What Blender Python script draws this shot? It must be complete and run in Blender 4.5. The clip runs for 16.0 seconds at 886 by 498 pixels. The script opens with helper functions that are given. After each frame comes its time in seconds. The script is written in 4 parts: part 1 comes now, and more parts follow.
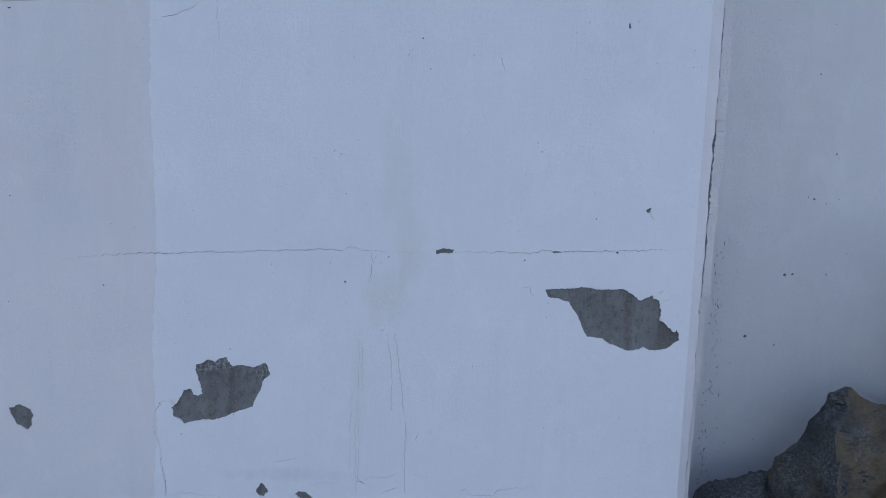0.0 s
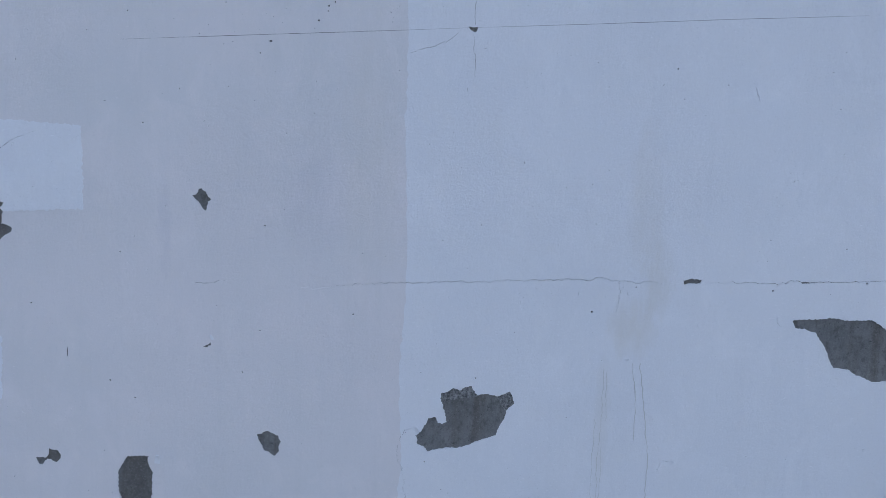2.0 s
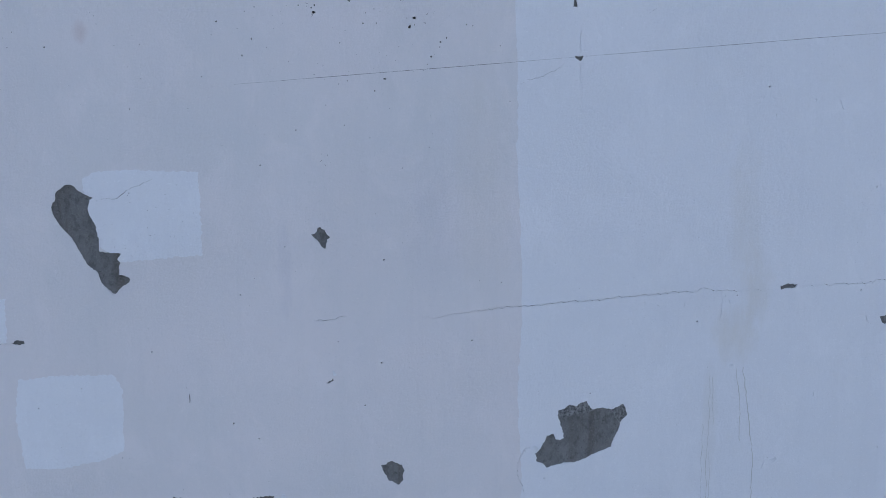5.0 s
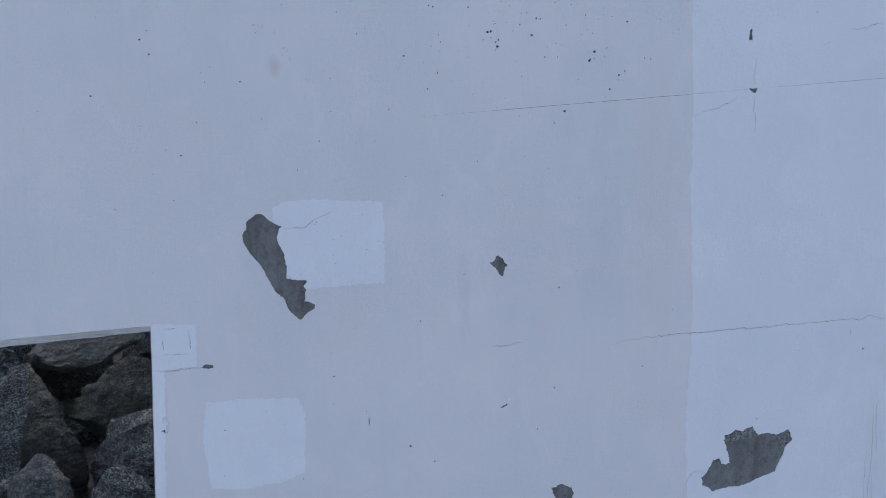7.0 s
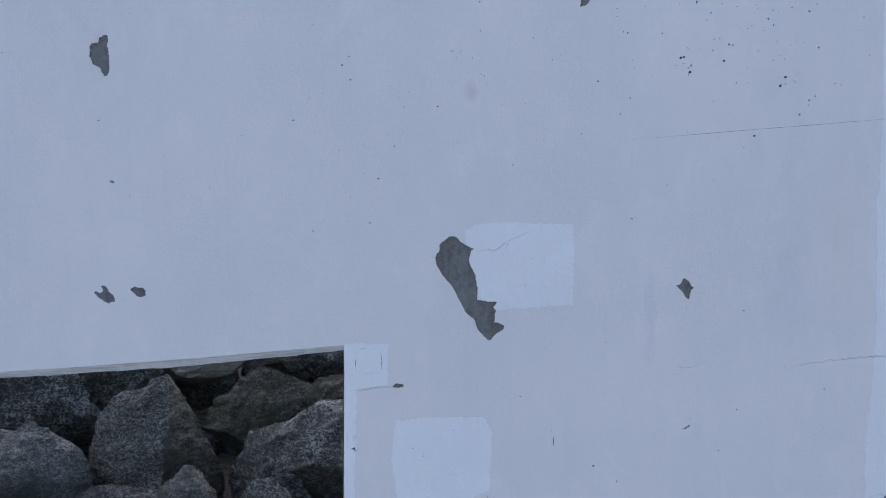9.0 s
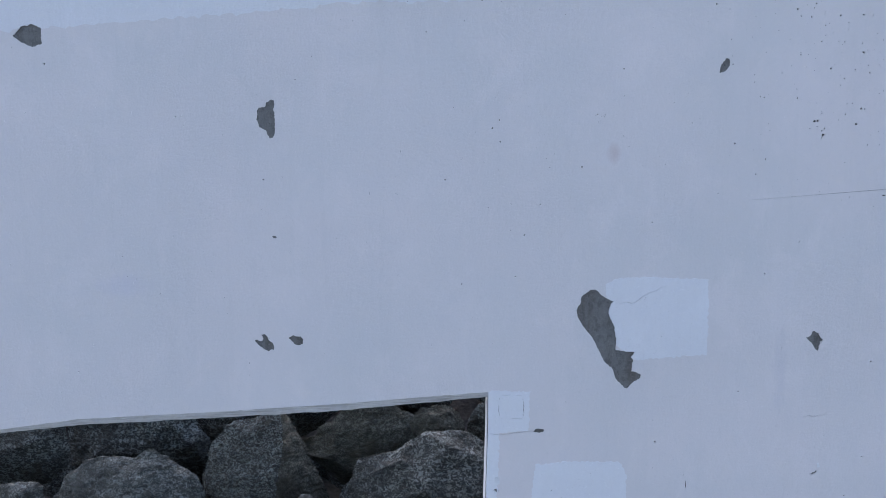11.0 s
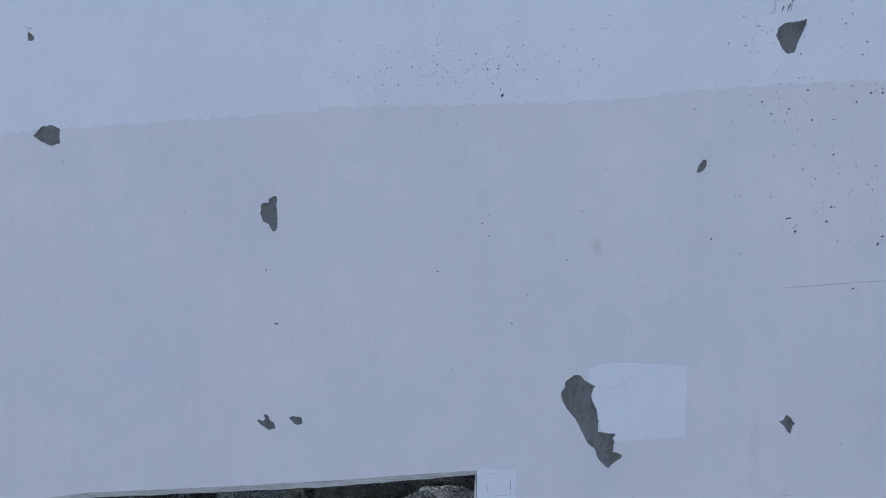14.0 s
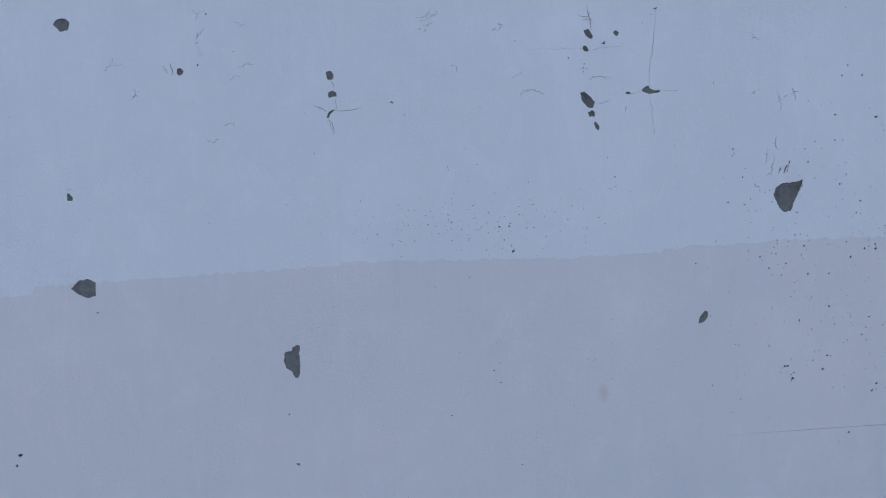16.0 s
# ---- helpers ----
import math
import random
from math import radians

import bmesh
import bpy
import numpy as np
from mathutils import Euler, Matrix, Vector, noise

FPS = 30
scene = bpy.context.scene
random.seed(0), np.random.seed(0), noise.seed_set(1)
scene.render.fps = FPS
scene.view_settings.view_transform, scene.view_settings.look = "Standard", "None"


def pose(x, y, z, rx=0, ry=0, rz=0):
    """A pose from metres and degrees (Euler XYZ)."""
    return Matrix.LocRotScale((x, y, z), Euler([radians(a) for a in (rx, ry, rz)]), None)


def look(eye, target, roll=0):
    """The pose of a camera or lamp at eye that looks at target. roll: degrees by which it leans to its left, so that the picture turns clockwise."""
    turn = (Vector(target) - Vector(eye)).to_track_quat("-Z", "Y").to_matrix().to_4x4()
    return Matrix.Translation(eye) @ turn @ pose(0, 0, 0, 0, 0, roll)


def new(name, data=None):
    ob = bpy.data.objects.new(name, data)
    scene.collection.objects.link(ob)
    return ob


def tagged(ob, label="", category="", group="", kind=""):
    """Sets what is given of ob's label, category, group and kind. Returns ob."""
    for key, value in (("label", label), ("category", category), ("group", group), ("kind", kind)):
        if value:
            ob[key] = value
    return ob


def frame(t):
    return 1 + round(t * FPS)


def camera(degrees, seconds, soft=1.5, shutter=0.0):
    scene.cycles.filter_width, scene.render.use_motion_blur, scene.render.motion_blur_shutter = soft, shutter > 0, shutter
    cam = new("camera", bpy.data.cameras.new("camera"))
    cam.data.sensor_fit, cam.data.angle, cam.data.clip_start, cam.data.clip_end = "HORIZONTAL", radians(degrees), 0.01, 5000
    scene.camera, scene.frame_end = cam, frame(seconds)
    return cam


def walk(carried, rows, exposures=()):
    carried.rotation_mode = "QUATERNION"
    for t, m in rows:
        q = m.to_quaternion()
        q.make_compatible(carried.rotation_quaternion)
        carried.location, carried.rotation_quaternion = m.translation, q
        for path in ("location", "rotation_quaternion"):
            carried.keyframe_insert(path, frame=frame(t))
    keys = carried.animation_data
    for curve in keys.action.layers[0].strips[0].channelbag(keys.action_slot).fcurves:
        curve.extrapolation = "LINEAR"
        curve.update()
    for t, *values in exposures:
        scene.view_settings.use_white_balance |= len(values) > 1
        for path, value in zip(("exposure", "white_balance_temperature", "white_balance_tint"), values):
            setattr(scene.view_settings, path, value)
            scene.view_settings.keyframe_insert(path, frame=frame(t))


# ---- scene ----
cam = camera(43.3, 16.0, soft=0.6)
PATH = [
    (0, (4.088, -5.825, 3.038), (4.204, -3.86, 2.685), 1.9),
    (0.5, (3.854, -5.809, 3.045), (3.954, -3.842, 2.696), 1.8),
    (1, (3.559, -5.779, 3.094), (3.643, -3.812, 2.739), 1.9),
    (1.5, (3.308, -5.771, 3.109), (3.359, -3.802, 2.762), 1.7),
    (2, (3.038, -5.766, 3.161), (3.065, -3.798, 2.806), 1.6),
    (2.5, (2.718, -5.756, 3.199), (2.776, -3.789, 2.841), 1.7),
    (3, (2.559, -5.767, 3.242), (2.79, -3.815, 2.873), 0.1),
    (3.5, (2.451, -5.821, 3.2), (2.739, -3.873, 2.849), -1.0),
    (4, (2.226, -5.823, 3.23), (2.502, -3.872, 2.882), -1.0),
    (6.5, (1.233, -5.835, 3.396), (1.421, -3.872, 3.06), -1.1),
    (7, (1.022, -5.854, 3.449), (1.201, -3.89, 3.115), -1.1),
    (7.5, (0.829, -5.877, 3.477), (0.993, -3.912, 3.144), -1.0),
    (8, (0.649, -5.879, 3.495), (0.801, -3.912, 3.165), -1.0),
    (8.5, (0.424, -5.862, 3.531), (0.565, -3.895, 3.203), -1.0),
    (9, (0.191, -5.854, 3.568), (0.309, -3.884, 3.244), -1.0),
    (9.5, (-0.062, -5.867, 3.599), (0.035, -3.895, 3.281), -1.1),
    (10, (-0.337, -5.943, 3.786), (-0.259, -3.968, 3.477), -1.0),
    (10.2, (-0.447, -5.978, 3.839), (-0.378, -4.003, 3.53), -1.1),
    (12.5, (-0.405, -6.216, 3.895), (-0.343, -4.242, 3.579), -0.6),
    (13, (-0.382, -6.25, 3.929), (-0.323, -4.274, 3.622), -0.5),
    (13.5, (-0.34, -6.324, 4.126), (-0.291, -4.346, 3.833), -0.5),
    (14, (-0.328, -6.398, 4.365), (-0.286, -4.42, 4.077), -0.5),
    (14.5, (-0.354, -6.444, 4.52), (-0.315, -4.465, 4.236), -0.5),
    (15, (-0.335, -6.454, 4.644), (-0.31, -4.475, 4.353), -0.5),
    (15.5, (-0.304, -6.539, 4.892), (-0.289, -4.557, 4.622), -0.5),
    (16, (-0.323, -6.646, 5.16), (-0.307, -4.662, 4.912), -0.5),
]
EXPOSURES = [(0, 1.43, 6920, 18), (4, 1.39, 6920, 18), (7, 1.45, 6920, 18), (9.5, 1.55, 6920, 18), (12.5, 1.56, 6920, 18), (14, 1.45, 6920, 18), (16, 1.33, 6920, 18)]
walk(cam, [(t, look(eye, target, roll)) for t, eye, target, roll in PATH], EXPOSURES)

# ---- world, sun and exposure ----
world = bpy.data.worlds.new("overcast_sky")
scene.world = world
world.use_nodes = True
wn = world.node_tree.nodes
sky = wn.new("ShaderNodeTexSky")
sky.sky_type, sky.sun_disc = "NISHITA", False
sky.sun_elevation, sky.sun_rotation = radians(42), radians(18)
sky.air_density, sky.dust_density, sky.ozone_density = 1.0, 2.0, 1.0
wn["Background"].inputs[1].default_value = 0.15
world.node_tree.links.new(sky.outputs[0], wn["Background"].inputs[0])
sun = new("sun", bpy.data.lights.new("sun", "SUN"))
sun.data.energy, sun.data.angle, sun.data.color = 0.5, radians(25), (1.0, 0.97, 0.93)
sun.matrix_world = look((-9, 1.8, 9.5), (0, 0, 0))


# ---- materials ----
def material(name, rough=0.7):
    m = bpy.data.materials.new(name)
    m.use_nodes = True
    m.node_tree.nodes["Principled BSDF"].inputs["Roughness"].default_value = rough
    return m, m.node_tree.nodes, m.node_tree.links


def noise_tex(n, l, scale, detail=6.0, rough=0.6, stretch=(1, 1, 1), distort=0.0):
    tc = n.new("ShaderNodeTexCoord")
    mp = n.new("ShaderNodeMapping")
    mp.inputs["Scale"].default_value = stretch
    t = n.new("ShaderNodeTexNoise")
    t.inputs["Scale"].default_value = scale
    t.inputs["Detail"].default_value = detail
    t.inputs["Roughness"].default_value = rough
    t.inputs["Distortion"].default_value = distort
    l.new(tc.outputs["Object"], mp.inputs[0])
    l.new(mp.outputs[0], t.inputs["Vector"])
    return t.outputs[0]


def ramp(n, l, value, a, b, lo=0.0, hi=1.0):
    r = n.new("ShaderNodeMapRange")
    r.inputs[1].default_value, r.inputs[2].default_value = a, b
    r.inputs[3].default_value, r.inputs[4].default_value = lo, hi
    l.new(value, r.inputs[0])
    return r.outputs[0]


def mix(n, l, fac, a, b):
    m = n.new("ShaderNodeMix")
    m.data_type = "RGBA"
    for sock, v in ((m.inputs[0], fac), (m.inputs[6], a), (m.inputs[7], b)):
        if isinstance(v, (int, float)):
            sock.default_value = v
        elif isinstance(v, tuple):
            sock.default_value = (*v, 1)
        else:
            l.new(v, sock)
    return m.outputs[2]


def math_node(n, l, op, a, b=0.0):
    m = n.new("ShaderNodeMath")
    m.operation = op
    for sock, v in zip(m.inputs, (a, b)):
        if isinstance(v, (int, float)):
            sock.default_value = v
        else:
            l.new(v, sock)
    return m.outputs[0]


def bump(n, l, height, dist, strength=1.0, chain=None):
    b = n.new("ShaderNodeBump")
    b.inputs["Strength"].default_value = strength
    b.inputs["Distance"].default_value = dist
    l.new(height, b.inputs["Height"])
    if chain is not None:
        l.new(chain, b.inputs["Normal"])
    return b.outputs[0]


def stain(n, l, cx, cz, sx, sz, wob=2.2):
    """A mask that fades out from the middle of an upright ellipse, with a ragged edge."""
    tc = n.new("ShaderNodeTexCoord")
    sp = n.new("ShaderNodeSeparateXYZ")
    l.new(tc.outputs["Object"], sp.inputs[0])
    dx = math_node(n, l, "DIVIDE", math_node(n, l, "SUBTRACT", sp.outputs[0], cx), sx)
    dz = math_node(n, l, "DIVIDE", math_node(n, l, "SUBTRACT", sp.outputs[2], cz), sz)
    d = math_node(n, l, "ADD", math_node(n, l, "MULTIPLY", dx, dx), math_node(n, l, "MULTIPLY", dz, dz))
    d = math_node(n, l, "ADD", d, math_node(n, l, "MULTIPLY", noise_tex(n, l, 11, 7, 0.72, (1.2, 1, 0.3)), wob))
    return ramp(n, l, d, 0.75 + wob * 0.5, wob * 0.36, 0.0, 1.0)


def paint(name, base, alt, stains=(), gloss=0.55, relief=1.0):
    m, n, l = material(name, gloss)
    big = ramp(n, l, noise_tex(n, l, 0.9, 5, 0.62), 0.32, 0.68)
    col = mix(n, l, big, base, alt)
    # faint runs down the wall, roller marks, ground-in dirt with relief shade, and chalky spots
    runs = ramp(n, l, noise_tex(n, l, 6.0, 6, 0.7, (1.6, 1, 0.10)), 0.52, 0.8, 0, 0.3)
    col = mix(n, l, runs, col, tuple(c * 0.9 for c in alt))
    roller = ramp(n, l, noise_tex(n, l, 3.2, 6, 0.7, (1, 1, 0.7), 0.5), 0.5, 0.66, 0, 0.5)
    col = mix(n, l, roller, col, tuple(min(0.84, c * 1.05) for c in base))
    grime_and_shade = ramp(n, l, noise_tex(n, l, 38, 8, 0.8), 0.54, 0.72, 0, 0.45)
    # darker on the rough stipple patches, standing in for the shade of their relief
    worn = ramp(n, l, noise_tex(n, l, 1.1, 3, 0.5), 0.46, 0.64, 0.75, 1.15)
    col = mix(n, l, math_node(n, l, "MULTIPLY", grime_and_shade, worn), col, tuple(c * 0.84 for c in alt))
    specks = ramp(n, l, noise_tex(n, l, 110, 3, 0.6), 0.63, 0.68, 0, 0.8)
    patchy = ramp(n, l, noise_tex(n, l, 2.3, 4, 0.6), 0.48, 0.66, 0.15, 0.6)
    col = mix(n, l, math_node(n, l, "MULTIPLY", specks, patchy), col, tuple(c * 0.66 for c in alt))
    chalk = ramp(n, l, noise_tex(n, l, 60, 6, 0.8, (1, 1, 1.4)), 0.58, 0.67, 0, 0.8)
    col = mix(n, l, chalk, col, tuple(min(0.86, c * 1.13) for c in base))
    for cx, cz, sx, sz, colour, amount in stains:
        k = math_node(n, l, "MULTIPLY", stain(n, l, cx, cz, sx, sz), amount)
        col = mix(n, l, k, col, colour)
    b = n["Principled BSDF"]
    l.new(col, b.inputs["Base Color"])
    nrm = bump(n, l, noise_tex(n, l, 3.0, 4, 0.6), 0.006 * relief, 0.6)
    rough_patch = ramp(n, l, noise_tex(n, l, 1.1, 3, 0.5), 0.46, 0.66, 0.6, 1.2)
    stipple = math_node(n, l, "MULTIPLY", noise_tex(n, l, 46, 7, 0.75), rough_patch)
    nrm = bump(n, l, stipple, 0.0045 * relief, 1.0, nrm)
    l.new(nrm, b.inputs["Normal"])
    l.new(ramp(n, l, noise_tex(n, l, 8, 4), 0.3, 0.7, gloss - 0.12, gloss + 0.15), b.inputs["Roughness"])
    return m


BEIGE, MAUVE, RUST = (0.60, 0.57, 0.53), (0.52, 0.51, 0.56), (0.42, 0.26, 0.24)
OLD_PAINT = paint("aged_offwhite_paint", (0.688, 0.648, 0.656), (0.616, 0.608, 0.618),
                  ((2.45, 2.35, 0.22, 0.45, MAUVE, 0.3), (2.72, 2.6, 0.2, 1.0, BEIGE, 0.35), (0.70, 3.43, 0.05, 0.07, RUST, 0.28),
                   (1.66, 2.2, 0.05, 0.35, MAUVE, 0.4), (-2.0, 2.75, 0.2, 0.08, (0.56, 0.55, 0.66), 0.35)))
WHITE_PAINT = paint("bluish_white_paint", (0.712, 0.714, 0.742), (0.668, 0.678, 0.71),
                    ((4.18, 2.4, 0.13, 0.55, BEIGE, 0.38), (4.25, 1.98, 0.12, 0.30, BEIGE, 0.5), (4.14, 1.72, 0.17, 0.22, BEIGE, 0.6),
                     (4.0, 1.2, 0.06, 0.5, BEIGE, 0.3), (3.6, 0.72, 0.5, 0.05, MAUVE, 0.4)))
PATCH_PAINT = paint("fresh_white_paint", (0.715, 0.725, 0.755), (0.68, 0.69, 0.725), relief=0.8)
JOINT_PAINT = paint("cracked_beige_filler", (0.62, 0.605, 0.60), (0.53, 0.515, 0.51), relief=1.6)
# the same off-white, darkened in its colour for the shade of the recess
RECESS_SHADE_PAINT = paint("shaded_offwhite_paint", (0.64, 0.635, 0.635), (0.585, 0.58, 0.585))


def concrete_material():
    m, n, l = material("bare_grey_concrete", 0.9)
    col = mix(n, l, ramp(n, l, noise_tex(n, l, 5, 6, 0.65), 0.35, 0.65), (0.150, 0.152, 0.151), (0.218, 0.217, 0.212))
    board = ramp(n, l, noise_tex(n, l, 5, 4, 0.55, (1.6, 1, 0.08), 0.3), 0.49, 0.60, 0, 0.6)
    col = mix(n, l, board, col, (0.112, 0.098, 0.086))
    grit = ramp(n, l, noise_tex(n, l, 110, 4, 0.75), 0.53, 0.66, 0, 0.75)
    col = mix(n, l, grit, col, (0.25, 0.245, 0.235))
    blotch = ramp(n, l, noise_tex(n, l, 22, 6, 0.75, (1.3, 1, 0.8)), 0.50, 0.62, 0, 0.55)
    col = mix(n, l, blotch, col, (0.085, 0.082, 0.078))
    pit = ramp(n, l, noise_tex(n, l, 75, 2, 0.5), 0.27, 0.33, 0.6, 0)
    col = mix(n, l, pit, col, (0.04, 0.04, 0.04))
    b = n["Principled BSDF"]
    l.new(col, b.inputs["Base Color"])
    l.new(bump(n, l, noise_tex(n, l, 60, 6, 0.75), 0.012), b.inputs["Normal"])
    return m


def mortar_material():
    m, n, l = material("rough_render_edge", 0.9)
    col = mix(n, l, ramp(n, l, noise_tex(n, l, 12, 6, 0.7), 0.35, 0.65), (0.53, 0.515, 0.50), (0.64, 0.63, 0.615))
    col = mix(n, l, ramp(n, l, noise_tex(n, l, 40, 5, 0.7, (0.10, 1, 2.4)), 0.50, 0.66, 0, 0.6), col, (0.30, 0.29, 0.28))
    b = n["Principled BSDF"]
    l.new(col, b.inputs["Base Color"])
    l.new(bump(n, l, noise_tex(n, l, 50, 6, 0.75, (0.12, 1, 2.0)), 0.012), b.inputs["Normal"])
    return m


def rock_material(name, dark, light, brown, veins=1.0, weathered=0.54, grain=30, least=0.15):
    m, n, l = material(name, 0.85)
    col = mix(n, l, ramp(n, l, noise_tex(n, l, 2.6, 6, 0.65), 0.38, 0.62), dark, tuple(c * 1.7 for c in dark))
    worm = ramp(n, l, noise_tex(n, l, grain, 3, 0.6, (1, 1, 1.4), 1.3), 0.50, 0.55)
    where = ramp(n, l, noise_tex(n, l, 3.1, 4, 0.6), 0.36, 0.60, least, 0.85 * veins)
    fleck = math_node(n, l, "MULTIPLY", worm, where)
    col = mix(n, l, fleck, col, light)
    streak = ramp(n, l, noise_tex(n, l, 5, 6, 0.7, (0.6, 1, 2.6), 1.2), 0.60, 0.72, 0, 0.6 * veins)
    col = mix(n, l, streak, col, light)
    black = ramp(n, l, noise_tex(n, l, 60, 4, 0.7), 0.42, 0.32, 0, 0.8)
    col = mix(n, l, black, col, tuple(c * 0.35 for c in dark))
    rust = ramp(n, l, noise_tex(n, l, 1.7, 5, 0.6, distort=0.8), weathered, weathered + 0.12, 0, 0.75)
    col = mix(n, l, rust, col, brown)
    info = n.new("ShaderNodeObjectInfo")
    hsv = n.new("ShaderNodeHueSaturation")
    l.new(ramp(n, l, info.outputs["Random"], 0, 1, 0.7, 1.1), hsv.inputs["Value"])
    l.new(col, hsv.inputs["Color"])
    b = n["Principled BSDF"]
    l.new(hsv.outputs[0], b.inputs["Base Color"])
    crag = n.new("ShaderNodeTexVoronoi")
    crag.inputs["Scale"].default_value = 4.5
    tc = n.new("ShaderNodeTexCoord")
    warp = n.new("ShaderNodeVectorMath")
    wn2 = n.new("ShaderNodeTexNoise")
    wn2.inputs["Scale"].default_value, wn2.inputs["Detail"].default_value = 3.0, 6.0
    l.new(tc.outputs["Object"], wn2.inputs["Vector"])
    warp.operation = "MULTIPLY_ADD"
    warp.inputs[1].default_value = (0.35, 0.35, 0.35)
    l.new(wn2.outputs["Color"], warp.inputs[0])
    l.new(tc.outputs["Object"], warp.inputs[2])
    l.new(warp.outputs[0], crag.inputs["Vector"])
    nrm = bump(n, l, crag.outputs["Distance"], 0.16, 0.9)
    nrm = bump(n, l, noise_tex(n, l, 7, 9, 0.74), 0.10, 1.0, nrm)
    # slanting layers in the stone
    tilt = n.new("ShaderNodeMapping")
    tilt.inputs["Rotation"].default_value = (0.3, 0.5, 0)
    tilt.inputs["Scale"].default_value = (0.9, 1.2, 7.0)
    layers = n.new("ShaderNodeTexNoise")
    layers.inputs["Scale"].default_value, layers.inputs["Detail"].default_value = 3.0, 7.0
    l.new(warp.outputs[0], tilt.inputs["Vector"])
    l.new(tilt.outputs[0], layers.inputs["Vector"])
    nrm = bump(n, l, layers.outputs[0], 0.09, 1.0, nrm)
    nrm = bump(n, l, noise_tex(n, l, 45, 6, 0.75), 0.014, 1.0, nrm)
    l.new(nrm, b.inputs["Normal"])
    return m


def grit_material():
    m, n, l = material("gritty_grey_render", 0.95)
    col = mix(n, l, ramp(n, l, noise_tex(n, l, 70, 6, 0.8), 0.42, 0.60), (0.09, 0.09, 0.09), (0.30, 0.30, 0.295))
    b = n["Principled BSDF"]
    l.new(col, b.inputs["Base Color"])
    l.new(bump(n, l, noise_tex(n, l, 80, 6, 0.75), 0.01), b.inputs["Normal"])
    return m


GRIT = grit_material()
CONCRETE = concrete_material()
MORTAR = mortar_material()
GNEISS = rock_material("grey_gneiss", (0.0165, 0.0235, 0.0265), (0.215, 0.285, 0.31), (0.045, 0.050, 0.037), 1.0, 0.58)
TAN_ROCK = rock_material("tan_weathered_gneiss", (0.16, 0.145, 0.12), (0.50, 0.47, 0.42), (0.42, 0.31, 0.18), 0.7, 0.42, 46)
PALE_GNEISS = rock_material("pale_grey_gneiss", (0.044, 0.057, 0.062), (0.235, 0.295, 0.315), (0.070, 0.080, 0.072), 1.0, 0.6)

PALE_MOTTLED = rock_material("white_mottled_gneiss", (0.022, 0.030, 0.034), (0.22, 0.295, 0.32), (0.046, 0.051, 0.039), 1.05, 0.62, 40, 0.6)
MOSSY = rock_material("greenish_brown_gneiss", (0.023, 0.029, 0.027), (0.155, 0.19, 0.178), (0.042, 0.047, 0.037), 0.9, 0.5, 42, 0.3)
VEINED = rock_material("pale_veined_gneiss", (0.026, 0.035, 0.039), (0.25, 0.31, 0.33), (0.045, 0.052, 0.044), 1.1, 0.6, 30, 0.2)
SLATY = rock_material("layered_grey_gneiss", (0.065, 0.08, 0.08), (0.24, 0.28, 0.28), (0.075, 0.078, 0.062), 0.6, 0.5, 30, 0.1)
GREY_FACE = rock_material("broken_grey_gneiss", (0.075, 0.08, 0.08), (0.36, 0.375, 0.375), (0.20, 0.155, 0.095), 1.0, 0.52, 58, 0.2)


def soil_material():
    m, n, l = material("dark_gravel", 0.95)
    col = mix(n, l, ramp(n, l, noise_tex(n, l, 18, 7, 0.75), 0.35, 0.65), (0.032, 0.033, 0.034), (0.085, 0.086, 0.086))
    b = n["Principled BSDF"]
    l.new(col, b.inputs["Base Color"])
    l.new(bump(n, l, noise_tex(n, l, 14, 6, 0.7), 0.05), b.inputs["Normal"])
    return m


SOIL = soil_material()


# ---- helpers for shapes ----
def mesh_object(name, verts, faces, mat, parent=None, smooth=False, label=""):
    me = bpy.data.meshes.new(name)
    me.from_pydata(verts, [], faces)
    me.validate()
    me.materials.append(mat)
    if smooth:
        me.shade_smooth()
    ob = new(name, me)
    ob.parent = parent
    if label:
        ob["label"] = label
    return ob


def prism(name, outline, y0, y1, mat, parent=None, label=""):
    """An outline in x and z, pushed from y0 back to y1."""
    k = len(outline)
    vs = [(x, y0, z) for x, z in outline] + [(x, y1, z) for x, z in outline]
    fs = [tuple(range(k)), tuple(reversed(range(k, 2 * k)))]
    fs += [(i, i + k, (i + 1) % k + k, (i + 1) % k) for i in range(k)]
    return mesh_object(name, vs, fs, mat, parent, label=label)


def ragged(points, step, amp, seed, closed=True, jag=0.8):
    """The line through the points with its sides cut into short uneven pieces."""
    out, k = [], len(points)
    for i in range(k if closed else k - 1):
        a, b = Vector(points[i]), Vector(points[(i + 1) % k])
        d = b - a
        parts = max(1, int(d.length / step))
        side = Vector((-d.y, d.x)).normalized() if d.length > 0 else Vector((0, 0))
        for j in range(parts):
            p = a + d * (j / parts)
            w = noise.noise((p.x * 23 + seed * 7.1, p.y * 23, seed * 3.7)) + 0.6 * noise.noise((p.x * 71, p.y * 71, seed * 1.9))
            w += jag * (2 * abs((math.sin(p.x * 917.3 + p.y * 631.7 + seed) * 4375.5) % 1.0) - 1)
            out.append(p + side * (amp * w * (1.0 if j else 0.4)))
    if not closed:
        out.append(Vector(points[-1]))
    return out


